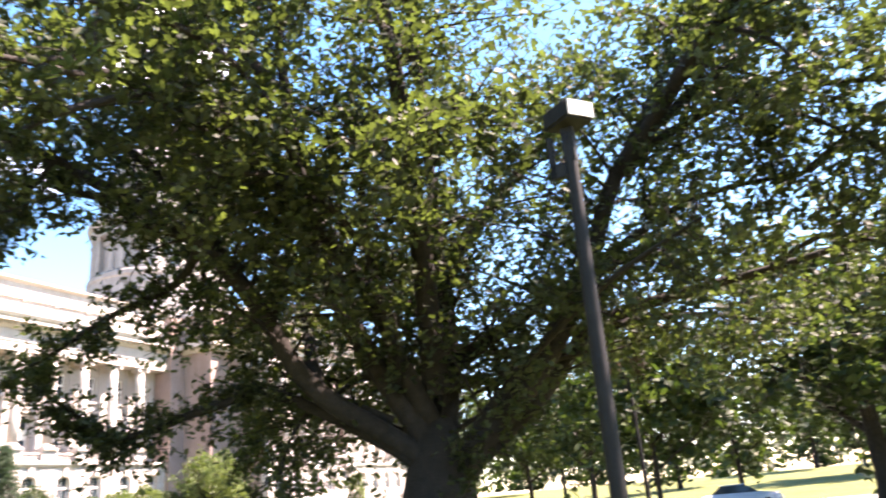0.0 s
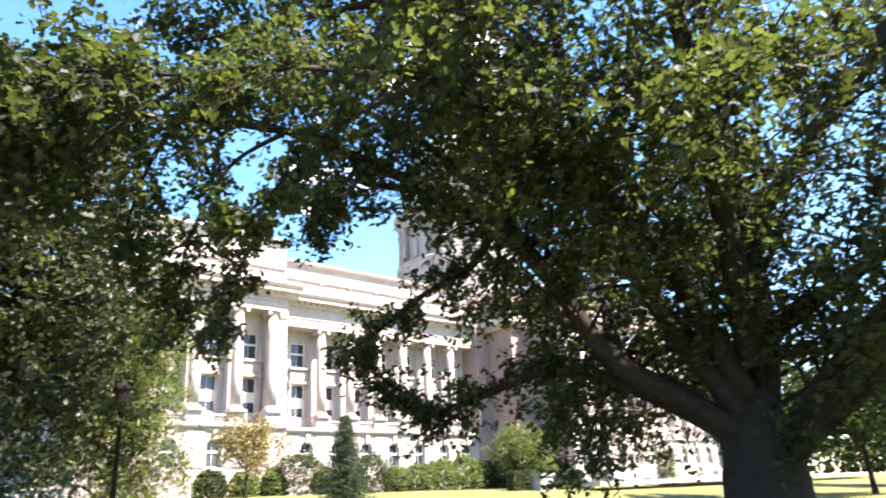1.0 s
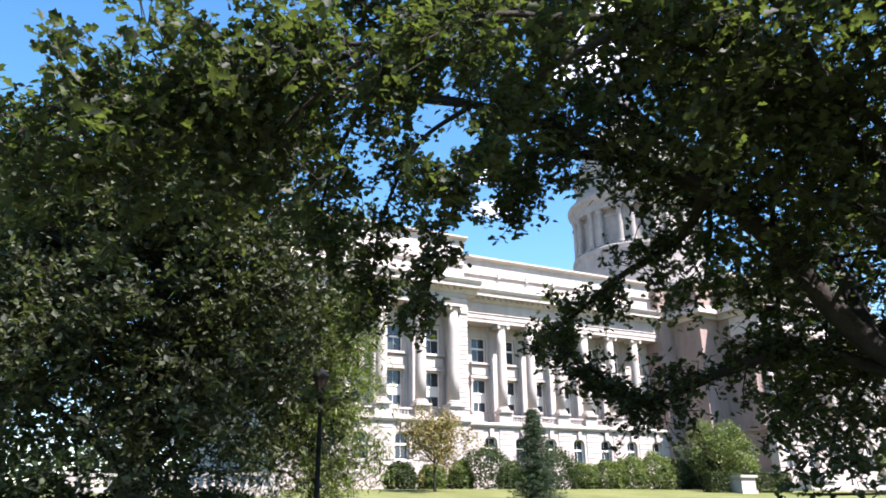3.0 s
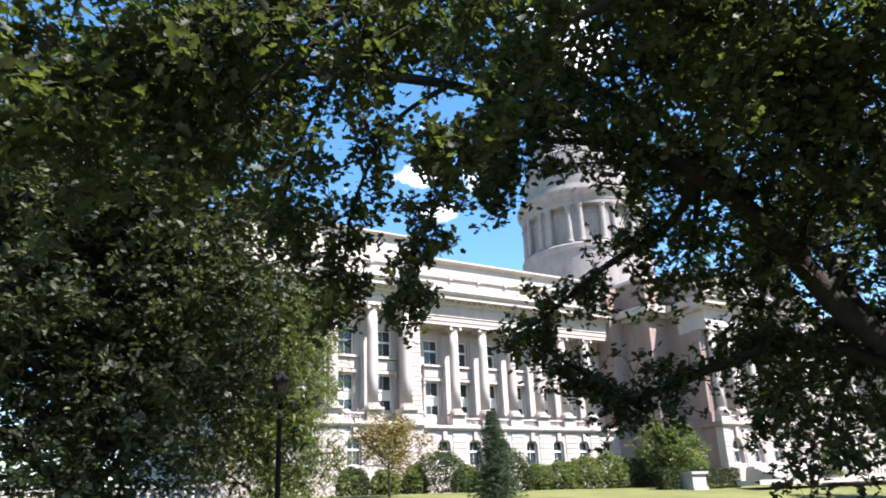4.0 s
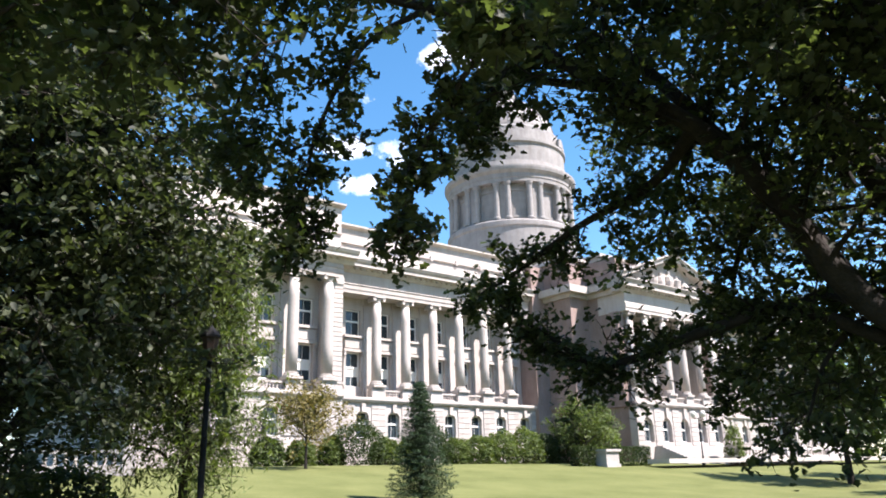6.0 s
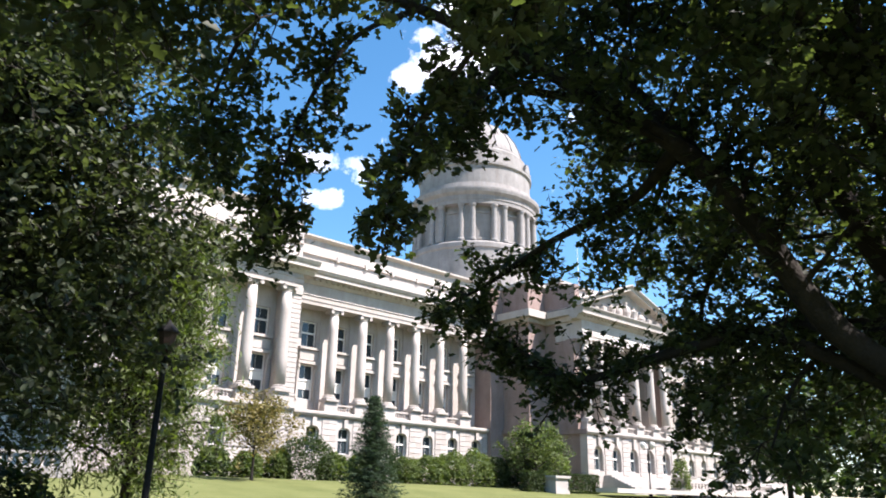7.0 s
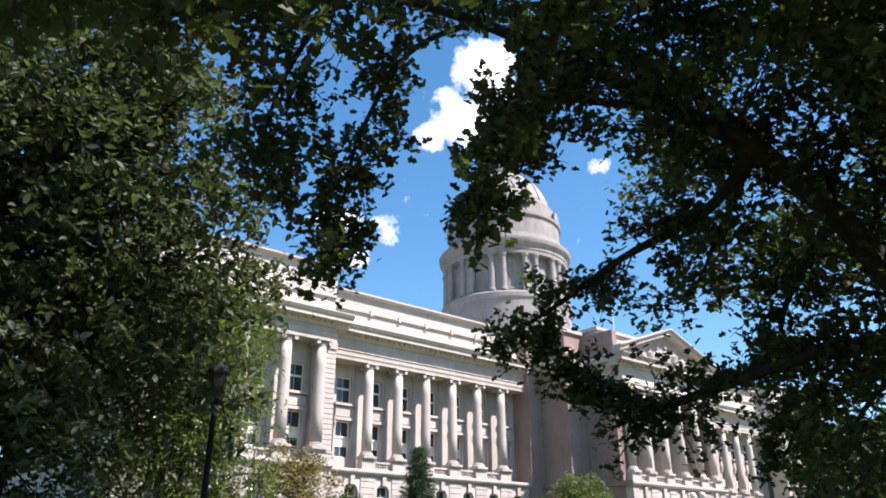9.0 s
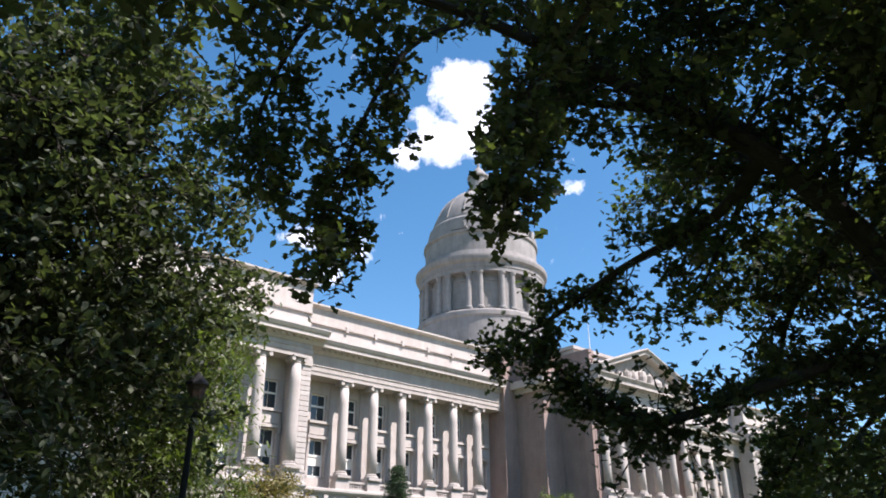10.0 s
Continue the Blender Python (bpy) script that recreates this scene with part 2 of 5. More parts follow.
def tubes(name, lines, sides=6):
    """Branches as tapered tubes in one mesh; each line is (points, radii)."""
    verts, loops = [], []
    count = 0
    ring = np.linspace(0, 2 * np.pi, sides, endpoint=False)
    for pts, radii in lines:
        pts = np.asarray(pts, float)
        way = np.gradient(pts, axis=0)
        way /= np.linalg.norm(way, axis=1)[:, None] + 1e-9
        ref = np.array([0.31, 0.17, 0.93]) if abs(way[0, 2]) < 0.8 else np.array([1.0, 0.1, 0.0])
        u = np.cross(way, ref)
        u /= np.linalg.norm(u, axis=1)[:, None] + 1e-9
        v = np.cross(way, u)
        r = np.asarray(radii)[:, None, None]
        body = pts[:, None, :] + r * (np.cos(ring)[None, :, None] * u[:, None, :] + np.sin(ring)[None, :, None] * v[:, None, :])
        verts.append(body.reshape(-1, 3))
        m = len(pts)
        i, j = np.meshgrid(np.arange(m - 1), np.arange(sides), indexing="ij")
        jn = (j + 1) % sides
        quads = np.stack([i * sides + j, (i + 1) * sides + j, (i + 1) * sides + jn, i * sides + jn], -1).reshape(-1, 4) + count
        loops.append(quads)
        count += m * sides
    quads = np.concatenate(loops)
    me = arrays_mesh(name, np.concatenate(verts), quads.ravel(), np.arange(len(quads)) * 4, np.full(len(quads), 4))
    me.polygons.foreach_set("use_smooth", np.ones(len(quads), bool))
    return me


def smooth_line(pts, steps=6):
    """A soft curve through the given points."""
    p = np.asarray(pts, float)
    q = np.vstack([2 * p[0] - p[1], p, 2 * p[-1] - p[-2]])
    out = []
    for i in range(1, len(q) - 2):
        for s in np.linspace(0, 1, steps, endpoint=False):
            a, b, c, d = q[i - 1], q[i], q[i + 1], q[i + 2]
            out.append(0.5 * (2 * b + (c - a) * s + (2 * a - 5 * b + 4 * c - d) * s**2 + (3 * b - a - 3 * c + d) * s**3))
    out.append(p[-1])
    return np.array(out)


def height(x, y):
    """The lie of the land: nearly level by the walk, rising to the terrace of the building."""
    d = -x
    s = min(1.0, max(0.0, (d - 34) / 34))
    near = 1 - min(1.0, max(0.0, (d - 20) / 30))
    dip = min(1.0, max(0.0, (y - 15) / 25))
    far = min(1.0, max(0.0, (y - 58) / 50))
    return 2.6 * s * s * (3 - 2 * s) + (2.0 * far - 0.45 * dip) * near


# ---- ground ----
def build_ground():
    xs = [-1500, -600, -300, -160, -120, *range(-100, 41, 3), 60, 100, 200, 500, 1500]
    ys = [-1500, -500, -200, -100, -60, *range(-45, 136, 3), 160, 220, 400, 800, 1500]
    bm = bmesh.new()
    grid = [[bm.verts.new((x, y, height(x, y) + 0.04 * noise.noise((x * 0.2, y * 0.2, 0)))) for y in ys] for x in xs]
    for a, b in zip(grid, grid[1:]):
        for i in range(len(ys) - 1):
            bm.faces.new((a[i], b[i], b[i + 1], a[i + 1]))
    ob = part("ground", bm, GRASS, smooth=True)
    tagged(ob, "mown green lawn rising gently to the building", "lawn", kind="structure")


build_ground()


# ---- the building ----
MID = 78.0          # the middle of the building, along y
WALL, PAV, PORT = -73.5, -71.3, -63.2   # fronts of wing, end pavilion and portico
LINK = -68.8        # front of the short block between wing and portico
GROUND = 2.6
BACK = 2.02

capitol = tagged(new("capitol_building"), "long pale limestone government building with columns and a tall dome", "building")


def column_mesh(h, r):
    shaft = lathe([(r * 0.98, 0.0), (r * 0.98, h * 0.3), (r * 0.96, h * 0.55), (r * 0.92, h * 0.8), (r * 0.86, h)], 20)
    me = bpy.data.meshes.new("shaft")
    shaft.to_mesh(me)
    shaft.free()
    me.materials.append(STONE)
    me.polygons.foreach_set("use_smooth", [len(p.vertices) == 4 for p in me.polygons])
    base = lathe([(r * 1.35, 0.0), (r * 1.38, 0.1), (r * 1.3, 0.2), (r * 1.12, 0.24), (r * 1.2, 0.32), (r * 1.02, 0.4)], 20)
    box(base, -r * 1.45, r * 1.45, -r * 1.45, r * 1.45, -0.22, 0.0)
    mb = bpy.data.meshes.new("base")
    base.to_mesh(mb)
    base.free()
    mb.materials.append(STONE)
    cap = lathe([(r * 0.84, 0.0), (r * 0.95, 0.06), (r * 0.9, 0.12), (r * 1.1, 0.34), (r * 1.15, 0.4)], 20)
    box(cap, -r * 1.3, r * 1.3, -r * 1.3, r * 1.3, 0.5, 0.66)
    for sx in (-1, 1):
        for sy in (-1, 1):
            # scrolls of the capital, lying along x
            ring = [(r * (1.12 * sy + 0.36 * math.cos(a)), 0.32 + r * 0.36 * math.sin(a)) for a in np.linspace(0, 2 * math.pi, 10, endpoint=False)]
            front = [cap.verts.new((sx * r * 1.18, y, z)) for y, z in ring]
            rear = [cap.verts.new((sx * r * 0.2, y, z)) for y, z in ring]
            for i in range(10):
                cap.faces.new((front[i], front[(i + 1) % 10], rear[(i + 1) % 10], rear[i]))
            cap.faces.new(front)
    bmesh.ops.recalc_face_normals(cap, faces=cap.faces)
    mc = bpy.data.meshes.new("capital")
    cap.to_mesh(mc)
    cap.free()
    mc.materials.append(STONE)
    return me, mb, mc


def put_column(meshes, x, y, z0, z1, name="column"):
    """Column from the top of its pedestal at z0 to the beam at z1."""
    shaft = part(name, meshes[0], None, capitol, at=Matrix.Translation((x, y, z0 + 0.62)))
    part("base", meshes[1], None, shaft, at=Matrix.Translation((0, 0, -0.4)))
    part("capital", meshes[2], None, shaft, at=Matrix.Translation((0, 0, z1 - 0.66 - z0 - 0.62)))


def mesh_of(bm, mat, name):
    me = bpy.data.meshes.new(name)
    bmesh.ops.recalc_face_normals(bm, faces=bm.faces)
    bm.to_mesh(me)
    bm.free()
    me.materials.append(mat)
    return me


def sash_window_meshes(w, h, blind):
    """A sash window, its middle at the foot of the opening: frame, panes, drawn blind."""
    e = w / 2 - 0.09
    f = boxes((-0.1, 0.06, -w / 2, -e, 0, h), (-0.1, 0.06, e, w / 2, 0, h), (-0.1, 0.06, -e, e, h - 0.12, h), (-0.1, 0.06, -e, e, 0, 0.12),
              (-0.1, 0.05, -e, e, h * 0.56 - 0.09, h * 0.56 + 0.09), (-0.1, -0.03, -0.015, 0.015, 0.12, h * 0.56 - 0.09), (-0.1, -0.03, -0.015, 0.015, h * 0.56 + 0.09, h - 0.12))
    p = boxes((-0.08, -0.05, -w / 2 + 0.1, -0.02, 0.1, h - 0.1), (-0.08, -0.05, 0.02, w / 2 - 0.1, 0.1, h - 0.1))
    b = boxes((-0.047, -0.04, -e + 0.02, e - 0.02, h * (0.56 - blind), h * 0.56 - 0.09)) if blind else None
    return mesh_of(f, FRAME, "window"), mesh_of(p, GLASS, "pane"), b and mesh_of(b, BLIND, "blind")


def put_window(meshes, x, y, z, name="window"):
    w = part(name, meshes[0], None, capitol, at=Matrix.Translation((x, y, z)))
    part("pane", meshes[1], None, w, "dark reflecting glass")
    if meshes[2]:
        part("blind", meshes[2], None, w, "pale drawn blind")


def arch_wall(bm, x0, x1, y0, y1, z0, z1, mid, w, sill, spring, rise, steps=8):
    """A bay of wall with one arched opening, front at x1 and depth to x0."""
    if sill > z0:
        box(bm, x0, x1, y0, y1, z0, sill)
    box(bm, x0, x1, y0, mid - w / 2, sill, z1)
    box(bm, x0, x1, mid + w / 2, y1, sill, z1)
    ys = [mid - w / 2 + w * i / steps for i in range(steps + 1)]
    zs = [spring + rise * math.sqrt(max(0.0, 1 - (2 * (y - mid) / w) ** 2)) for y in ys]
    for a, b, za, zb in zip(ys, ys[1:], zs, zs[1:]):
        v = [bm.verts.new(p) for p in ((x1, a, za), (x1, b, zb), (x1, b, z1), (x1, a, z1), (x0, a, za), (x0, b, zb), (x0, b, z1), (x0, a, z1))]
        for f in ((0, 1, 2, 3), (4, 7, 6, 5), (0, 4, 5, 1), (3, 2, 6, 7)):
            bm.faces.new([v[i] for i in f])


UPPER = sash_window_meshes(1.75, 2.7, 0.0)
LOWER = sash_window_meshes(1.75, 3.5, 0.26)
SMALL = sash_window_meshes(1.45, 2.5, 0.0)
COLUMNS = column_mesh(19.44 - 10.15 - 1.28, 0.52)
PAV_COLUMNS = column_mesh(20.2 - 10.15 - 1.28, 0.56)
PORT_COLUMNS = column_mesh(19.3 - 9.9 - 1.28, 0.46)


def course_mesh():
    """One block of banded masonry, 1 m long, with its edges chamfered."""
    bm = strip_y([(-0.02, 0.0), (0.09, 0.06), (0.09, 0.94), (-0.02, 1.0)], 0.0, 1.0)
    return mesh_of(bm, STONE, "stone_course")


COURSE = course_mesh()


def rusticate(wall, x, y0, y1, z0, z1, high=0.52):
    n = max(1, round((z1 - z0) / high))
    for i in range(n):
        h = (z1 - z0) / n
        part("stone_course", COURSE, None, wall, at=Matrix.LocRotScale((x, y0, z0 + i * h), None, (1, y1 - y0, h)))


def front(x, y0, y1, bays, columns, pitch, top, meshes, pier=0.0, mirror=False, near=True, attic=26.8):
    """A stretch of the main front: banded ground floor, order of columns over it, beam, cornice and attic.
    bays: the middles of its windows; columns: where columns stand; top: the height of the beam's underside."""
    flip = (lambda y: 2 * MID - y) if mirror else (lambda y: y)
    a, b = sorted((flip(y0), flip(y1)))
    bays = sorted(flip(y) for y in bays)
    columns = [flip(y) for y in columns]
    # ground floor
    bm = bmesh.new()
    edges = [a] + [(p + q) / 2 for p, q in zip(bays, bays[1:])] + [b]
    for mid, e0, e1 in zip(bays, edges, edges[1:]):
        arch_wall(bm, x - 0.9, x, e0, e1, GROUND - 1, 8.6, mid, 1.45, 5.2, 7.3, 0.45)
    wall = part("ground_floor_wall", bm, STONE, capitol)
    part("plinth", strip_y([(x, GROUND - 1), (x + 0.3, GROUND - 1), (x + 0.3, 4.2), (x + 0.2, 4.4), (x, 4.4)], a, b), STONE, wall)
    for mid in bays:
        put_window(SMALL, x - 0.45, mid, 5.2)
        part("keystone", boxes((x, x + 0.24, mid - 0.22, mid + 0.22, 7.68, 8.5)), STONE, wall)
        part("sill", boxes((x - 0.4, x + 0.18, mid - 0.95, mid + 0.95, 5.0, 5.2)), STONE, wall)
    for mid, e0, e1 in zip(bays, edges, edges[1:]):
        rusticate(wall, x, e0, mid - 0.98, 5.2, 8.55)
        rusticate(wall, x, mid + 0.98, e1, 5.2, 8.55)
        rusticate(wall, x, e0, e1, 4.4, 5.0, 0.6)
    part("belt_course", strip_y([(x - 0.5, 8.6), (x + 0.25, 8.6), (x + 0.42, 8.82), (x + 0.42, 9.02), (x + 0.12, 9.12), (x - 0.5, 9.12)], a, b), STONE, wall)
    # floor of the gallery behind the columns, parapet and pedestals
    part("gallery_floor", boxes((x - BACK, x - 0.5, a, b, 8.7, 9.1)), STONE, wall)
    for y in columns:
        ped = part("pedestal", boxes((x - 0.85, x + 0.1, y - 0.78, y + 0.78, 9.12, 9.93), (x - 0.8, x + 0.04, y - 0.7, y + 0.7, 9.93, 10.05), (x - 0.88, x + 0.14, y - 0.82, y + 0.82, 10.05, 10.15)), STONE, wall)
        put_column(meshes, x - 0.4, y, 10.15, top)
    spots = sorted(columns)
    for p, q in zip(spots, spots[1:]):
        part("parapet", boxes((x - 0.55, x - 0.25, p + 0.78, q - 0.78, 9.12, 9.3), (x - 0.6, x - 0.2, p + 0.78, q - 0.78, 9.78, 9.95)), STONE, wall)
        for i in range(7):
            y = p + 0.98 + (q - p - 1.96) * i / 6
            part("baluster", BALUSTER, None, wall, at=Matrix.Translation((x - 0.4, y, 9.3)))
    # wall behind the columns, with two storeys of windows
    bm = bmesh.new()
    xb = x - BACK
    for mid, e0, e1 in zip(bays, edges, edges[1:]):
        for lo, hi in ((9.1, 10.3), (13.8, 15.5), (18.2, top + 1.5)):
            box(bm, xb - 0.6, xb, mid - 0.88, mid + 0.88, lo, hi)
        box(bm, xb - 0.6, xb, e0, mid - 0.88, 9.1, top + 1.5)
        box(bm, xb - 0.6, xb, mid + 0.88, e1, 9.1, top + 1.5)
    upper = part("upper_wall", bm, STONE, capitol)
    for mid in bays:
        put_window(LOWER, xb - 0.3, mid, 10.3)
        put_window(UPPER, xb - 0.3, mid, 15.5)
        part("window_surround", boxes((xb, xb + 0.16, mid - 1.14, mid - 0.88, 10.3, 13.8), (xb, xb + 0.16, mid + 0.88, mid + 1.14, 10.3, 13.8), (xb, xb + 0.45, mid - 1.25, mid + 1.25, 13.8, 14.1),
             (xb, xb + 0.28, mid - 1.05, mid + 1.05, 14.2, 15.15), (xb, xb + 0.5, mid - 1.2, mid + 1.2, 15.25, 15.5), (xb, xb + 0.38, mid - 1.2, mid - 0.95, 13.4, 13.8), (xb, xb + 0.38, mid + 0.95, mid + 1.2, 13.4, 13.8)), STONE, upper)
    for y in columns:
        part("pilaster", boxes((xb, xb + 0.16, y - 0.62, y + 0.62, 9.1, top - 0.6), (xb, xb + 0.24, y - 0.7, y + 0.7, top - 0.6, top)), STONE, upper)
    # beam, frieze, cornice
    part("architrave", strip_y([(x - BACK, top), (x - 0.02, top), (x - 0.02, top + 0.4), (x + 0.05, top + 0.4), (x + 0.05, top + 0.8), (x + 0.14, top + 0.9), (x, top + 1.0), (x - BACK, top + 1.0)], a, b), STONE, capitol)
    part("frieze", strip_y([(x - BACK, top + 1.0), (x - 0.04, top + 1.0), (x - 0.04, 21.55), (x - BACK, 21.55)], a, b), STONE, capitol)
    n = 1.1
    ends = (a, b + n) if not mirror else (a - n, b)
    if pier:
        ends = (a - n, b + n)
    cornice = part("cornice", strip_y([(x - 1.2, 21.55), (x + 0.1, 21.55), (x + 0.32, 21.8), (x + 0.36, 22.0), (x + 1.0, 22.05), (x + 1.0, 22.4), (x + 1.12, 22.45), (x + 1.3, 22.75), (x + 1.3, 22.85), (x - 1.2, 23.0)], *((a, b) if not pier else ends)), STONE, capitol)
    for i in range(int((b - a) / 0.7)):
        part("modillion", MODILLION, None, cornice, at=Matrix.Translation((x + 0.34, a + 0.35 + i * 0.7, 21.83)))
    # attic
    body = part("attic_wall", boxes((x - 6, x - 0.6, a, b, 22.9, attic - 0.4)), STONE, capitol)
    part("coping", strip_y([(x - 6, attic - 0.4), (x - 0.55, attic - 0.4), (x - 0.15, attic - 0.22), (x - 0.08, attic - 0.2), (x - 0.08, attic - 0.02), (x - 0.4, attic), (x - 6, attic)], a - (0.3 if pier else 0), b + (0.3 if pier else 0)), STONE, body)
    part("ledge", strip_y([(x - 0.6, 24.72), (x - 0.36, 24.74), (x - 0.36, 24.88), (x - 0.6, 24.92)], a, b), STONE, body)
    for y in columns:
        part("attic_block", boxes((x - 0.6, x - 0.3, y - 0.16, y + 0.16, 24.55, 25.1)), STONE, body)


BALUSTER = mesh_of(lathe([(0.1, 0), (0.1, 0.06), (0.06, 0.12), (0.12, 0.24), (0.06, 0.4), (0.1, 0.44), (0.1, 0.48)], 8), STONE, "baluster")
MODILLION = mesh_of(boxes((-0.1, 0.3, -0.16, 0.16, 0.0, 0.2)), STONE, "modillion")

PITCH = 3.66
WING_BAYS = [40.0 + PITCH * k for k in range(7)]
WING_COLUMNS = [41.83 + PITCH * k for k in range(6)]
PAV_BAYS = [33.3, 29.2, 25.1, 21.0]
PAV_POSTS = [31.25, 27.15, 23.05]


def pavilion_pier(y0, y1, post):
    """The solid banded corner of an end pavilion, with a column standing against it."""
    x = PAV
    wall = part("corner_pier", boxes((x - BACK, x - 0.15, y0, y1, 9.1, 20.2)), STONE, capitol)
    rusticate(wall, x - 0.15, y0, y1, 10.2, 19.5, 0.46)
    part("pedestal", boxes((x - 0.6, x + 0.1, y0 - 0.1, y1 + 0.02, 9.12, 9.93), (x - 0.6, x + 0.16, y0 - 0.15, y1 + 0.06, 9.93, 10.15)), STONE, wall)
    part("pedestal", boxes((x - 0.85, x + 0.3, post - 0.85, post + 0.85, 9.12, 9.95), (x - 0.85, x + 0.36, post - 0.9, post + 0.9, 9.95, 10.17)), STONE, wall)
    part("pier_cap", boxes((x - 0.3, x + 0.06, y0 - 0.04, y1 + 0.06, 19.5, 20.2)), STONE, wall)
    put_column(PAV_COLUMNS, x - 0.28, post, 10.17, 20.2)


for mirror in (False, True):
    front(WALL, 36.3, 63.7, WING_BAYS, WING_COLUMNS, PITCH, 19.44, COLUMNS, mirror=mirror)
    front(PAV, 17.6, 36.3, PAV_BAYS, PAV_POSTS, 4.1, 20.2, PAV_COLUMNS, pier=1.0, mirror=mirror, attic=27.9)
    for y0, y1, post in ((34.75, 36.3, 34.8), (17.6, 19.2, 19.1)):
        a, b = sorted((2 * MID - y0, 2 * MID - y1)) if mirror else (y0, y1)
        pavilion_pier(a, b, 2 * MID - post if mirror else post)
    # end of the wing by the middle block
    a, b = sorted((2 * MID - 63.7, 2 * MID - 69.06)) if mirror else (63.7, 69.06)
    o, i = (b, a) if mirror else (a, b)
    inner = o - 2.2 if mirror else o + 2.2
    # walls turned from the sun, coloured darker and browner to stand for shade
    side = part("link_block", boxes((WALL - 4, LINK, *sorted((inner, i)), GROUND - 1, 26.2)), SHADED_STONE, capitol)
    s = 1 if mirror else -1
    part("corner_return", boxes((WALL - 4, WALL + 0.6, *sorted((o, o - s * 2.2)), GROUND - 1, 26.0)), SHADED_STONE, side)
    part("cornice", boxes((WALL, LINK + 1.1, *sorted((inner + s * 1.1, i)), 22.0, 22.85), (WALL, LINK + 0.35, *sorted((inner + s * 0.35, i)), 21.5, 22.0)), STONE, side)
    part("belt_course", boxes((WALL, LINK + 0.3, *sorted((inner + s * 0.3, i)), 8.6, 9.05)), SHADED_STONE, side)
    part("plinth", boxes((WALL, LINK + 0.25, *sorted((inner + s * 0.25, i)), GROUND - 1, 4.3)), SHADED_STONE, side)
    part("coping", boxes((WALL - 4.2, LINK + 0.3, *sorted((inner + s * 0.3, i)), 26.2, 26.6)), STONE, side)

# the body of the building behind the fronts
part("roof", boxes((-107, WALL - 3.6, 18.2, 2 * MID - 18.2, 9, 25.6), (-112, PAV - 3.6, 17.9, 36.1, 9, 27.0), (-112, PAV - 3.6, 2 * MID - 36.1, 2 * MID - 17.9, 9, 27.0)), GRANITE, capitol, "flat roof and rear walls")
part("end_wall", boxes((-112, PAV - 0.3, 17.5, 17.9, 1.5, 26.4)), STONE, capitol)
part("end_wall", boxes((-112, PAV - 0.3, 2 * MID - 17.9, 2 * MID - 17.5, 1.5, 26.4)), STONE, capitol)


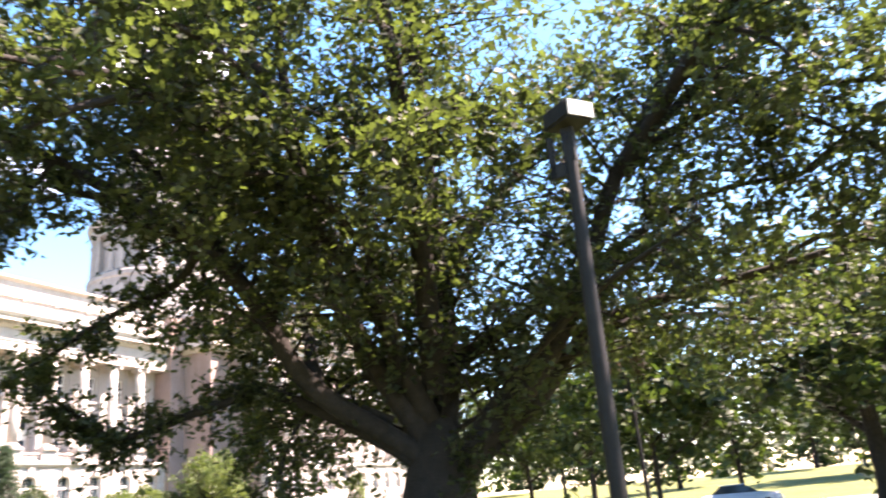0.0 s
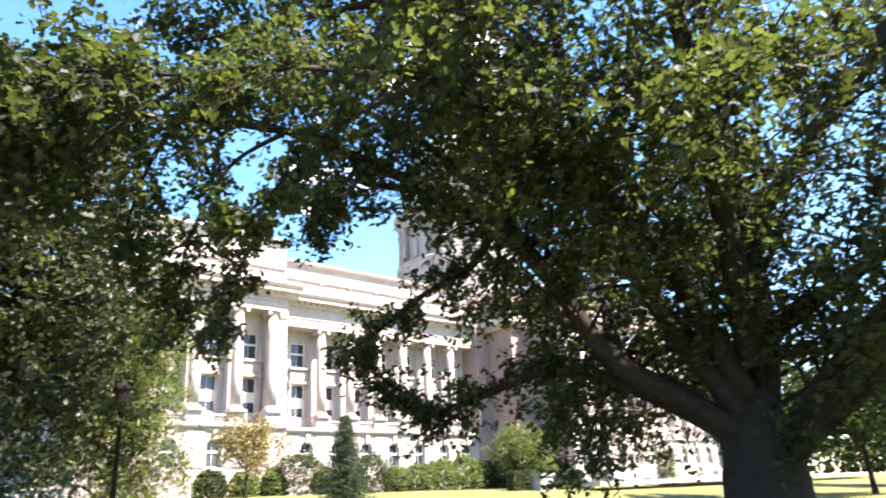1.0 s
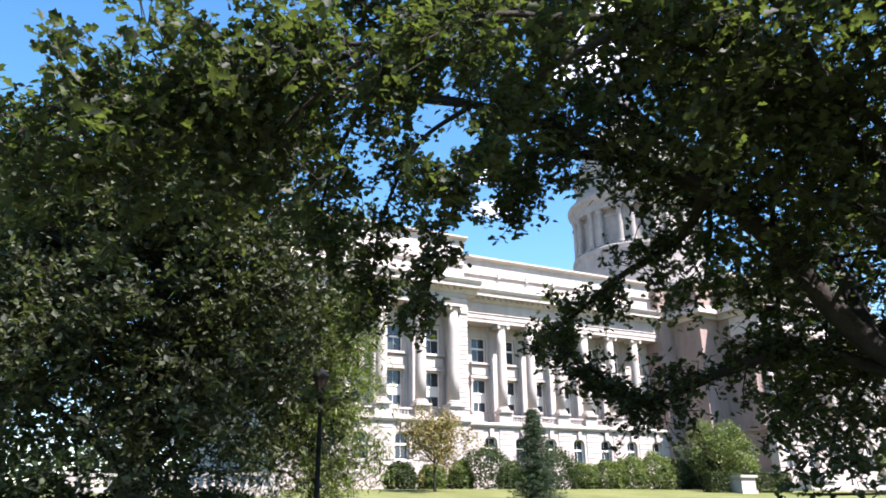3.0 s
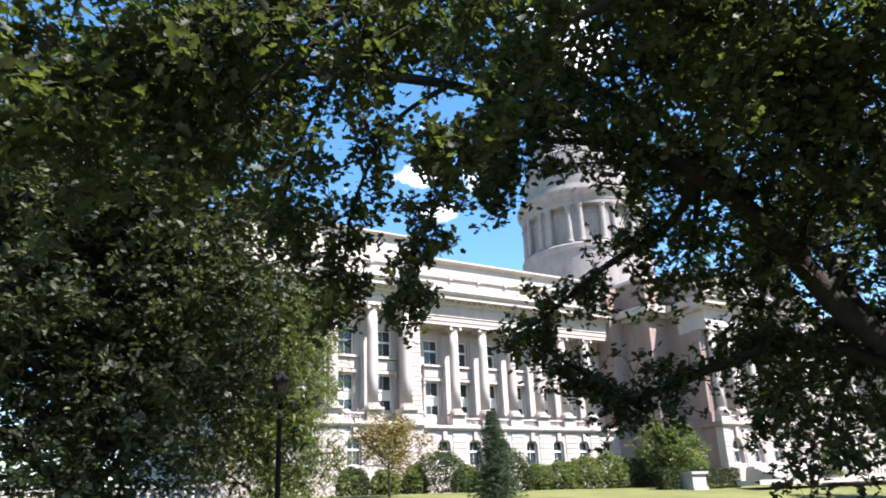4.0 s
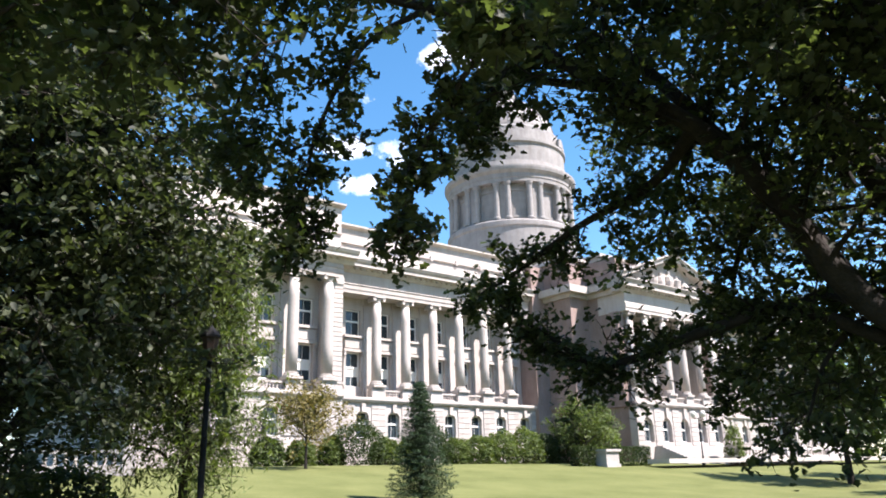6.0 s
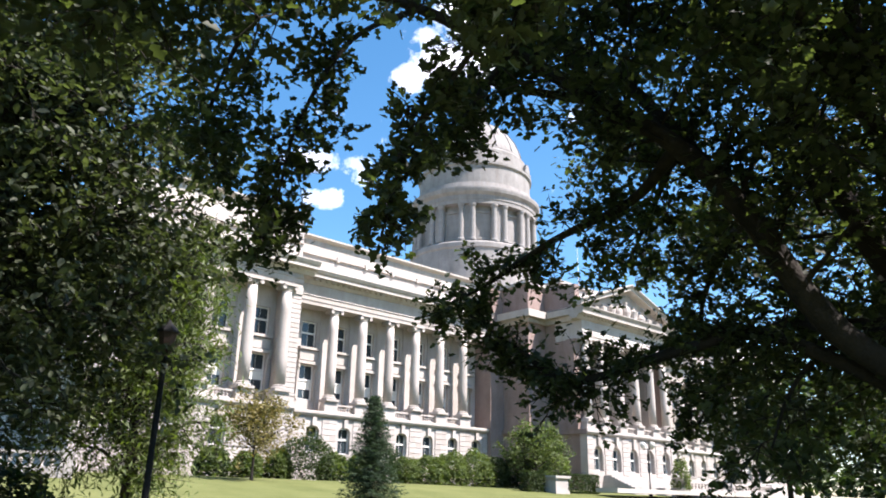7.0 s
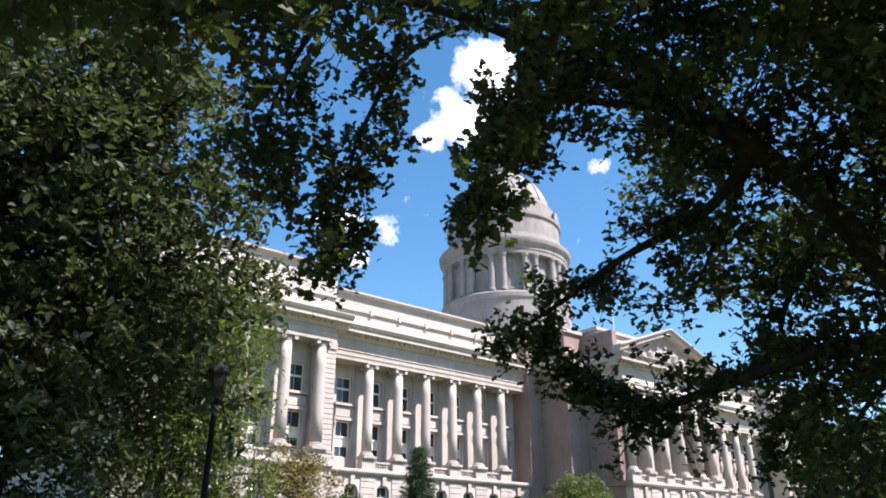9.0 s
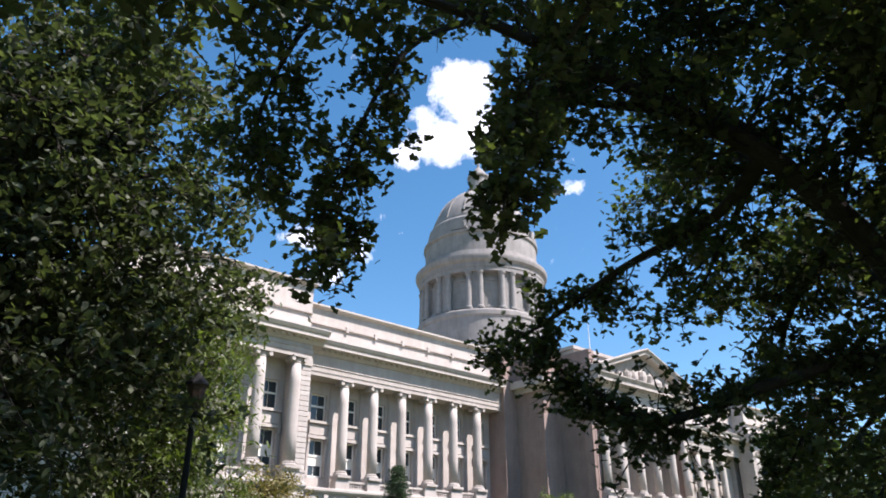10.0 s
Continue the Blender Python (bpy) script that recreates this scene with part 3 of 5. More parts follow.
# ---- portico ----
def build_portico():
    x, y0, y1 = PORT, 69.0, 87.0
    bays = [MID + 3.45 * k for k in (-2, -1, 0, 1, 2)]
    edges = [y0] + [(p + q) / 2 for p, q in zip(bays, bays[1:])] + [y1]
    bm = bmesh.new()
    for mid, e0, e1 in zip(bays, edges, edges[1:]):
        arch_wall(bm, x - 0.9, x, e0, e1, GROUND - 1, 8.5, mid, 1.75, 4.6, 6.4, 0.88)
    wall = part("portico_ground_wall", bm, STONE, capitol)
    for mid, e0, e1 in zip(bays, edges, edges[1:]):
        rusticate(wall, x, e0, mid - 1.1, 4.2, 8.4)
        rusticate(wall, x, mid + 1.1, e1, 4.2, 8.4)
        put_window(SMALL, x - 0.5, mid, 4.6)
        part("keystone", boxes((x, x + 0.26, mid - 0.25, mid + 0.25, 7.3, 8.4)), STONE, wall)
    part("belt_course", strip_y([(x - 0.5, 8.5), (x + 0.25, 8.5), (x + 0.42, 8.7), (x + 0.42, 8.9), (x - 0.5, 9.0)], y0 - 0.3, y1 + 0.3), STONE, wall)
    # sides, facing along the front; their shade is put into the stone's colour
    for s, yy in ((-1, y0), (1, y1)):
        a, b = sorted((yy, yy - s * 0.8))
        side = part("portico_side_wall", boxes((WALL - 4, x - 0.9, a, b, GROUND - 1, 26.0)), SHADED_STONE, capitol)
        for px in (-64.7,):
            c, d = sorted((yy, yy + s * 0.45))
            part("pilaster", boxes((px - 0.55, px + 0.55, c, d, 10.1, 18.6), (px - 0.65, px + 0.65, c, d, 18.6, 19.3), (px - 0.75, px + 0.75, c, d, 9.0, 10.1)), SHADED_STONE, side)
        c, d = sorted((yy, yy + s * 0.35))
        part("belt_course", boxes((LINK, x + 0.3, c, d, 8.5, 9.0)), SHADED_STONE, side)
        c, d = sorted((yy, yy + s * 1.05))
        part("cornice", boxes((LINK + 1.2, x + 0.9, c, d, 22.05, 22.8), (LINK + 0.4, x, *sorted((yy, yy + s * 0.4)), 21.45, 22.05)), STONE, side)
        part("plinth", boxes((LINK, x - 0.5, *sorted((yy, yy + s * 0.25)), GROUND - 1, 4.25)), SHADED_STONE, side)
    # floor, columns and the wall behind them
    part("portico_floor", boxes((x - 4, x, y0, y1, 8.6, 9.0)), STONE, wall)
    posts = [y0 + 0.95, *[(p + q) / 2 for p, q in zip(bays, bays[1:])], y1 - 0.95]
    for y in posts:
        part("pedestal", boxes((x - 0.95, x, y - 0.75, y + 0.75, 9.0, 9.75), (x - 1.0, x + 0.05, y - 0.8, y + 0.8, 9.75, 9.9)), STONE, wall)
        put_column(PORT_COLUMNS, x - 0.45, y, 9.9, 19.3)
    for p, q in zip(posts, posts[1:]):
        part("parapet", boxes((x - 0.6, x - 0.3, p + 0.75, q - 0.75, 9.0, 9.15), (x - 0.65, x - 0.25, p + 0.75, q - 0.75, 9.6, 9.75)), STONE, wall)
        for i in range(6):
            part("baluster", BALUSTER, None, wall, at=Matrix.Translation((x - 0.45, p + 0.95 + (q - p - 1.9) * i / 5, 9.13)))
    xb = x - 4
    back = part("portico_back_wall", boxes((xb - 0.6, xb, y0 + 0.8, y1 - 0.8, 9.0, 20.3)), STONE, capitol)
    for mid in bays:
        put_window(LOWER, xb + 0.12, mid, 10.0)
        put_window(UPPER, xb + 0.12, mid, 15.2)
    for y in posts:
        part("pilaster", boxes((xb, xb + 1.5, y - 0.6, y + 0.6, 9.0, 19.3)), STONE, back)
    # beam, cornice, pediment and attic behind it
    part("entablature", strip_y([(xb, 19.3), (x, 19.3), (x, 19.7), (x + 0.08, 19.7), (x + 0.08, 20.2), (x - 0.03, 20.3), (x - 0.03, 21.5), (xb, 21.5)], y0 - 0.04, y1 + 0.04), STONE, capitol)
    corn = part("cornice", strip_y([(x - 1, 21.5), (x + 0.1, 21.5), (x + 0.36, 21.95), (x + 1.0, 22.0), (x + 1.0, 22.4), (x + 1.3, 22.75), (x + 1.3, 22.85), (x - 1, 22.95)], y0 - 1.1, y1 + 1.1), STONE, capitol)
    for i in range(27):
        part("modillion", MODILLION, None, corn, at=Matrix.Translation((x + 0.34, y0 + i * 0.69, 21.78)))
    bm = bmesh.new()
    h = 3.6
    tri = [(y0 - 1.0, 22.9), (y1 + 1.0, 22.9), (MID, 22.9 + h)]
    f = [bm.verts.new((x - 0.1, y, z)) for y, z in tri]
    r = [bm.verts.new((x - 9, y, z)) for y, z in tri]
    bm.faces.new(f)
    bm.faces.new(r[::-1])
    for i in range(3):
        bm.faces.new((f[i], r[i], r[(i + 1) % 3], f[(i + 1) % 3]))
    bmesh.ops.recalc_face_normals(bm, faces=bm.faces)
    gable = part("pediment", bm, STONE, capitol)
    for s in (-1, 1):
        bm = bmesh.new()
        far = y0 - 1.3 if s < 0 else y1 + 1.3
        section = [(-0.1, 0.0), (0.5, 0.0), (1.0, 0.1), (1.0, 0.4), (1.3, 0.65), (1.3, 0.8), (-0.1, 0.85)]
        p = [bm.verts.new((x + dx, far, 22.85 + dz)) for dx, dz in section]
        q = [bm.verts.new((x + dx, MID, 22.9 + h + dz)) for dx, dz in section]
        for i in range(len(p)):
            bm.faces.new((p[i], p[(i + 1) % len(p)], q[(i + 1) % len(p)], q[i]))
        bm.faces.new(p)
        bmesh.ops.recalc_face_normals(bm, faces=bm.faces)
        part("raking_cornice", bm, STONE, gable)
    for i in range(9):
        y = MID - 6.4 + 1.6 * i
        tall = 2.4 * (1 - abs(y - MID) / 9.0)
        part("carving", lathe([(0.5, 23.0), (0.66 - 0.1 * (i % 2), 23.0 + tall * 0.35), (0.44 + 0.12 * (i % 3), 23.0 + tall * 0.6), (0.26, 23.0 + tall * 0.72), (0.3, 23.0 + tall * 0.88), (0.16, 23.0 + tall * 0.95)], 10, x - 0.05, y), STONE, gable)
    part("attic_wall", boxes((-112, x - 3.5, y0 + 0.5, y1 - 0.5, 22.9, 26.6)), STONE, capitol)
    part("coping", boxes((-112, x - 3.2, y0 + 0.2, y1 - 0.2, 26.6, 27.0)), STONE, capitol)


build_portico()


# ---- dome ----
def build_dome():
    cx, cy = -90.5, MID
    at = Matrix.Translation((cx, cy, -2.0))
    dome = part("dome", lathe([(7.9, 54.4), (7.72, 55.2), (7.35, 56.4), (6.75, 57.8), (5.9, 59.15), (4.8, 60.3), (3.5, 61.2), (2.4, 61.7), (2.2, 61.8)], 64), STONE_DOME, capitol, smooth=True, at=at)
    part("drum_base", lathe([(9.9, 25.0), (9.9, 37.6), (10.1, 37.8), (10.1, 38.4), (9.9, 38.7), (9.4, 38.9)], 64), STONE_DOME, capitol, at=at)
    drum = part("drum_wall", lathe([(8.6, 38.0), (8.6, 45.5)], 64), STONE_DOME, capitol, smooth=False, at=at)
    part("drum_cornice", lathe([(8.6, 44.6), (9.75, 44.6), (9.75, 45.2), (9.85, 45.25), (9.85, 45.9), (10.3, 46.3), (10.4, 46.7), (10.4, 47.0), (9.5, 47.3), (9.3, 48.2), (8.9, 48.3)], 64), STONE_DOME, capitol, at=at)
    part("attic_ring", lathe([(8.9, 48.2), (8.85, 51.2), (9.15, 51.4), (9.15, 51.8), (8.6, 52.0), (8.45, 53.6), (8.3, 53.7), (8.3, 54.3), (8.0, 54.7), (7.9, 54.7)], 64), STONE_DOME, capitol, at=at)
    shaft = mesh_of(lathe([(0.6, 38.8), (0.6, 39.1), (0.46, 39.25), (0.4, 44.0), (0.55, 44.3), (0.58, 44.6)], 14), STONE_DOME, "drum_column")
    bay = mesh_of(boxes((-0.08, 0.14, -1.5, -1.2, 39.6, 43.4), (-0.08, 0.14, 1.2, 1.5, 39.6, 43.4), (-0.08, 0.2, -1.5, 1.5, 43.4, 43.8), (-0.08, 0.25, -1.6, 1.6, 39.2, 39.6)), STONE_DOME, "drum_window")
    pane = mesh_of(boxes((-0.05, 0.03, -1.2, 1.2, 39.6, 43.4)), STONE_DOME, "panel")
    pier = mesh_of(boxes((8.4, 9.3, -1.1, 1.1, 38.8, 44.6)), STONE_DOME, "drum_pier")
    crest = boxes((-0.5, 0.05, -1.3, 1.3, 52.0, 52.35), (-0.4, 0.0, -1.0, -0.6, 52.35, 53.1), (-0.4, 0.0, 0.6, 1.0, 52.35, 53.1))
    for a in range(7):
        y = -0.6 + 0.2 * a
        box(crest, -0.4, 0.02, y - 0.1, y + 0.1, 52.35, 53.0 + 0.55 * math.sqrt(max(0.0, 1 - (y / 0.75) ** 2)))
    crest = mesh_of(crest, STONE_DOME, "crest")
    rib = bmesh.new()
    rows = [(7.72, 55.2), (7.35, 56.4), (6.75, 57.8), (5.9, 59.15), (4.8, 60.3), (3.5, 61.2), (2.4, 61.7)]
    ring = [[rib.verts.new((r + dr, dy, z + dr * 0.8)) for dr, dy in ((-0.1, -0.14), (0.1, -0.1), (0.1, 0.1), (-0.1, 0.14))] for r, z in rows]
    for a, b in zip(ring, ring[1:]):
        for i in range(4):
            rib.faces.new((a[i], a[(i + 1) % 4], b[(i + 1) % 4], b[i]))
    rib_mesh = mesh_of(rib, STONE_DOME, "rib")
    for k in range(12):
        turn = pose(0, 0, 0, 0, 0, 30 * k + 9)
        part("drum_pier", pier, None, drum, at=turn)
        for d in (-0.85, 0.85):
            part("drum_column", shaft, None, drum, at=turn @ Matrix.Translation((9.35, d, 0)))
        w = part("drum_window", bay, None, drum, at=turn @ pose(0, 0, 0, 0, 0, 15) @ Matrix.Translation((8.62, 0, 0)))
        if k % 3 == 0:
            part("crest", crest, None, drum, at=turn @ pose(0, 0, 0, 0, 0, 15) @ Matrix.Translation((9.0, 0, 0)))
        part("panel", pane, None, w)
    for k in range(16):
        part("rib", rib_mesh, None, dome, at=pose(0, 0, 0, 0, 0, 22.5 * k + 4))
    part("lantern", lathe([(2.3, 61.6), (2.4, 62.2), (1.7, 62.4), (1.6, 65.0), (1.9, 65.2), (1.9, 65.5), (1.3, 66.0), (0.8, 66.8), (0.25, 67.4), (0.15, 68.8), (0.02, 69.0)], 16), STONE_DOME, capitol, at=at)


build_dome()

# flagpole on the roof of the portico
pole = tagged(part("flagpole", lathe([(0.09, 27.0), (0.07, 33), (0.03, 39), (0.1, 39.05), (0.1, 39.2), (0.02, 39.3)], 8, -78.0, 88.0), FRAME), "thin white flagpole standing on the roof", "flagpole")


# ---- trees ----
def grow(limbs, rng, reach, twigs_per_m, leaves_per_twig, twig_len, lift=0.1, from_share=0.3, sigma=0.16, under=None):
    """Side branches and twigs along limbs, and the places of the leaves on them.
    limbs: rows of (points, first radius, last radius, reach factor)."""
    lines, spots = [], []
    for pts, r0, r1, far in limbs:
        n = len(pts)
        step = np.linalg.norm(np.diff(pts, axis=0), axis=1)
        total = step.sum()
        count = max(3, int(total * twigs_per_m * (1 - from_share)))
        for s in np.linspace(from_share, 1.0, count):
            i = min(n - 2, int(s * (n - 1)))
            root = pts[i] + (pts[i + 1] - pts[i]) * ((s * (n - 1)) % 1)
            way = pts[i + 1] - pts[i]
            way /= np.linalg.norm(way)
            out = rng.normal(0, 1, 3)
            out -= way * (out @ way) * 0.7
            out /= np.linalg.norm(out)
            out = out + way * 0.45 + np.array([0, 0, lift])
            out /= np.linalg.norm(out)
            length = reach * far * rng.uniform(0.45, 1.15) * (1.15 - 0.45 * s)
            m = max(3, int(length / 0.4))
            k = np.linspace(0, 1, m)[:, None]
            bend = rng.normal(0, 0.22, 3) - np.array([0, 0, 0.12])
            branch = root + out * length * k + bend * length * k**2
            rad = max(0.012, (r0 + (r1 - r0) * s) * 0.33)
            if under and branch[-1][2] < under(*branch[-1][:2]) + 0.3:
                continue
            lines.append((branch, np.linspace(rad, 0.008, m)))
            for j in range(1, m):
                for _ in range(3):
                    t_out = rng.normal(0, 1, 3) + out * 0.6
                    t_out /= np.linalg.norm(t_out)
                    tl = twig_len * rng.uniform(0.5, 1.3)
                    end = branch[j] + t_out * tl + np.array([0, 0, -0.12 * tl])
                    lines.append((np.array([branch[j], (branch[j] + end) / 2 + rng.normal(0, 0.03, 3), end]), (0.012, 0.008, 0.004)))
                    q = rng.uniform(0.4, 1.08, leaves_per_twig)[:, None]
                    spots.append(branch[j] + (end - branch[j]) * q + rng.normal(0, sigma, (leaves_per_twig, 3)))
    spots = np.concatenate(spots)
    if under:
        spots = spots[[p[2] > under(p[0], p[1]) for p in spots]]
    return lines, spots


def big_oak():
    rng = np.random.default_rng(7)
    tree = tagged(new("oak_tree"), "huge spreading oak with dark green lobed leaves on the lawn", "tree")
    base = height(-13.6, 14.6)
    trunk = [(-13.7, 14.45, base - 0.4), (-13.7, 14.45, base + 0.25), (-13.75, 14.42, base + 1.0), (-13.75, 14.42, base + 1.8), (-13.7, 14.45, base + 2.7), (-13.6, 14.55, base + 3.4)]
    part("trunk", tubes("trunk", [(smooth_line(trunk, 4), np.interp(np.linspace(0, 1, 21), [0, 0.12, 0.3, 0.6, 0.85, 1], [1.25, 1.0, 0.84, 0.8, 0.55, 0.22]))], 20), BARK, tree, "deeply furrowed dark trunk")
    limb_rows = [
        ([(-13.9, 14.33, 1.2), (-13.98, 14.25, 2.6), (-14.9, 13.3, 4.9), (-15.5, 12.3, 7.4), (-15.3, 11.2, 10.6), (-15.2, 10.7, 13.2)], 0.3, 0.07, 1.4),
        ([(-13.9, 14.35, 1.2), (-13.8, 14.5, 2.8), (-13.7, 15.0, 4.7), (-13.8, 15.2, 6.9), (-13.9, 15.2, 11.2), (-13.9, 15.2, 15.2)], 0.28, 0.07, 1.55),
        ([(-13.9, 14.33, 1.2), (-13.4, 14.5, 2.4), (-11.7, 15.2, 4.2), (-10.4, 15.5, 6.2), (-9.1, 15.3, 8.5), (-7.2, 15.1, 9.6), (-5.0, 14.7, 10.4)], 0.34, 0.06, 1.4),
        ([(-13.9, 14.33, 1.2), (-13.3, 14.65, 2.3), (-11.8, 15.5, 3.7), (-10.6, 16.2, 5.1), (-8.9, 16.8, 5.6), (-6.4, 17.2, 5.9), (-3.8, 17.0, 6.2)], 0.24, 0.05, 1.2),
        # behind, overhead and out over the walk
        ([(-13.9, 14.33, 1.2), (-14.0, 14.8, 3.0), (-15.2, 17.3, 6.0), (-17.0, 19.5, 8.6), (-18.5, 21.0, 10.0)], 0.26, 0.06, 1.5),
        ([(-13.7, 14.2, 4.0), (-12.6, 11.6, 8.2), (-11.8, 9.4, 10.6), (-11.4, 7.4, 12.0)], 0.24, 0.06, 1.05),
        ([(-15.4, 12.2, 7.4), (-16.4, 10.2, 10.2), (-17.8, 8.0, 12.2), (-19.2, 5.6, 13.2)], 0.18, 0.05, 1.3),
        ([(-9.1, 15.3, 8.3), (-6.5, 12.5, 9.5), (-4.0, 10.0, 10.0), (-2.0, 8.0, 10.0)], 0.17, 0.05, 1.2),
        ([(-13.8, 15.2, 7.0), (-11.2, 17.0, 10.5), (-9.5, 18.5, 12.5)], 0.18, 0.06, 1.5),
        ([(-13.6, 14.9, 4.6), (-10.8, 17.6, 6.8), (-8.2, 19.6, 8.0)], 0.16, 0.05, 1.4),
    ]
    reach_rows = [
        # the long limb over the lawn and those that rise from it
        ([(-13.72, 14.42, 1.4), (-14.0, 14.1, 2.6), (-15.4, 12.4, 4.1), (-16.1, 11.4, 5.9), (-16.8, 10.6, 7.1), (-17.6, 9.7, 7.9), (-18.5, 8.4, 8.7), (-19.3, 7.0, 9.3), (-20.3, 5.2, 9.7), (-21.4, 2.6, 10.0)], 0.23, 0.04, 1.0),
        ([(-16.1, 11.4, 5.9), (-17.8, 10.6, 8.8), (-19.8, 9.4, 10.8), (-22.0, 7.6, 12.0)], 0.13, 0.04, 1.15),
        ([(-16.8, 10.6, 7.1), (-18.2, 12.4, 8.4), (-20.0, 14.2, 9.2), (-22.0, 15.8, 10.2)], 0.13, 0.04, 0.7),
        ([(-15.4, 12.4, 4.1), (-17.0, 14.4, 6.2), (-18.8, 16.6, 7.6), (-20.4, 18.6, 8.2)], 0.15, 0.04, 0.85),
        ([(-13.8, 14.3, 3.4), (-14.0, 12.0, 6.2), (-14.3, 9.2, 7.8), (-14.6, 7.0, 8.2)], 0.18, 0.06, 0.8),
    ]
    twig_rows = [
        # the low limb that dips
        ([(-13.75, 14.4, 1.6), (-14.1, 14.0, 2.5), (-16.3, 12.4, 4.1), (-17.6, 11.8, 4.0), (-18.9, 11.2, 3.6), (-19.8, 11.1, 3.6), (-20.5, 10.7, 4.2), (-21.3, 10.2, 4.9)], 0.13, 0.03, 0.42),
        # branches that hang into the opening
        ([(-17.6, 9.7, 7.9), (-18.7, 9.0, 8.3), (-19.6, 8.4, 8.6), (-19.8, 8.3, 7.7)], 0.08, 0.02, 0.42),
        ([(-18.5, 8.4, 8.7), (-18.8, 7.8, 7.6), (-18.9, 7.5, 6.6)], 0.06, 0.015, 0.4),
        ([(-19.3, 7.0, 9.3), (-19.6, 5.9, 8.3), (-19.9, 5.3, 6.8), (-20.1, 5.2, 5.8), (-20.0, 5.0, 4.7)], 0.045, 0.012, 0.34),
        ([(-20.3, 5.2, 9.7), (-21.2, 4.8, 8.6), (-21.6, 4.6, 7.2), (-20.9, 4.6, 6.0)], 0.05, 0.015, 0.5),
        ([(-16.8, 10.6, 7.1), (-18.0, 11.0, 6.6), (-19.5, 10.6, 6.1), (-21.2, 10.6, 5.6), (-23.0, 10.7, 5.3)], 0.1, 0.02, 0.45),
        ([(-16.1, 11.4, 5.9), (-17.2, 13.0, 6.2), (-18.6, 14.4, 5.6), (-19.4, 15.4, 4.5)], 0.1, 0.02, 0.6),
        ([(-15.4, 12.4, 4.1), (-16.8, 13.6, 4.6), (-18.4, 14.6, 4.0), (-19.6, 15.4, 3.0)], 0.09, 0.02, 0.65),
    ]
    fringe_rows = [
        # the fringe that hangs low over the walk
        ([(-14.6, 7.0, 8.2), (-15.0, 5.6, 7.2), (-15.7, 4.95, 6.0), (-16.4, 4.6, 4.9), (-16.35, 4.25, 3.8)], 0.05, 0.012, 0.38),
        ([(-14.6, 7.0, 8.2), (-14.3, 5.2, 6.8), (-14.1, 4.2, 5.6), (-14.1, 3.4, 4.7)], 0.05, 0.012, 0.5),
        ([(-14.4, 5.8, 7.8), (-14.2, 4.2, 7.2), (-14.1, 3.2, 6.4)], 0.05, 0.012, 1.0),
    ]

    low_rows = [
        # lower boughs on the side of the portico
        ([(-13.75, 14.43, 1.8), (-14.2, 14.5, 2.8), (-15.6, 15.3, 4.6), (-17.0, 16.0, 4.7), (-18.4, 16.6, 3.9), (-19.4, 17.0, 2.8)], 0.14, 0.02, 1.0),
        ([(-15.2, 15.0, 4.2), (-15.9, 17.0, 5.2), (-16.6, 18.8, 4.8), (-17.2, 20.2, 3.6)], 0.09, 0.02, 1.0),
        ([(-16.8, 10.6, 7.1), (-18.4, 12.3, 6.9), (-20.0, 13.6, 6.2)], 0.07, 0.02, 0.7),
        ([(-13.68, 14.43, 1.8), (-13.2, 14.7, 2.8), (-11.0, 14.0, 4.4), (-9.0, 12.8, 5.2), (-7.2, 11.8, 5.6)], 0.12, 0.03, 0.9),
        ([(-10.6, 16.2, 5.1), (-8.4, 18.4, 5.4), (-6.0, 20.4, 5.0)], 0.1, 0.03, 1.1),
        ([(-8.7, 15.2, 8.5), (-6.5, 14.6, 8.8), (-4.6, 14.2, 8.4), (-3.0, 13.6, 7.6)], 0.1, 0.03, 1.1),
        ([(-10.2, 15.5, 6.2), (-7.6, 14.8, 7.0), (-5.4, 14.2, 6.8)], 0.1, 0.03, 1.1),
        ([(-8.7, 15.4, 8.8), (-7.4, 16.0, 11.0), (-6.0, 16.5, 12.4)], 0.1, 0.03, 1.2),
        ([(-14.4, 13.8, 3.4), (-15.6, 13.2, 4.0), (-16.4, 13.0, 3.4), (-16.9, 13.0, 2.4)], 0.07, 0.02, 0.7),
    ]

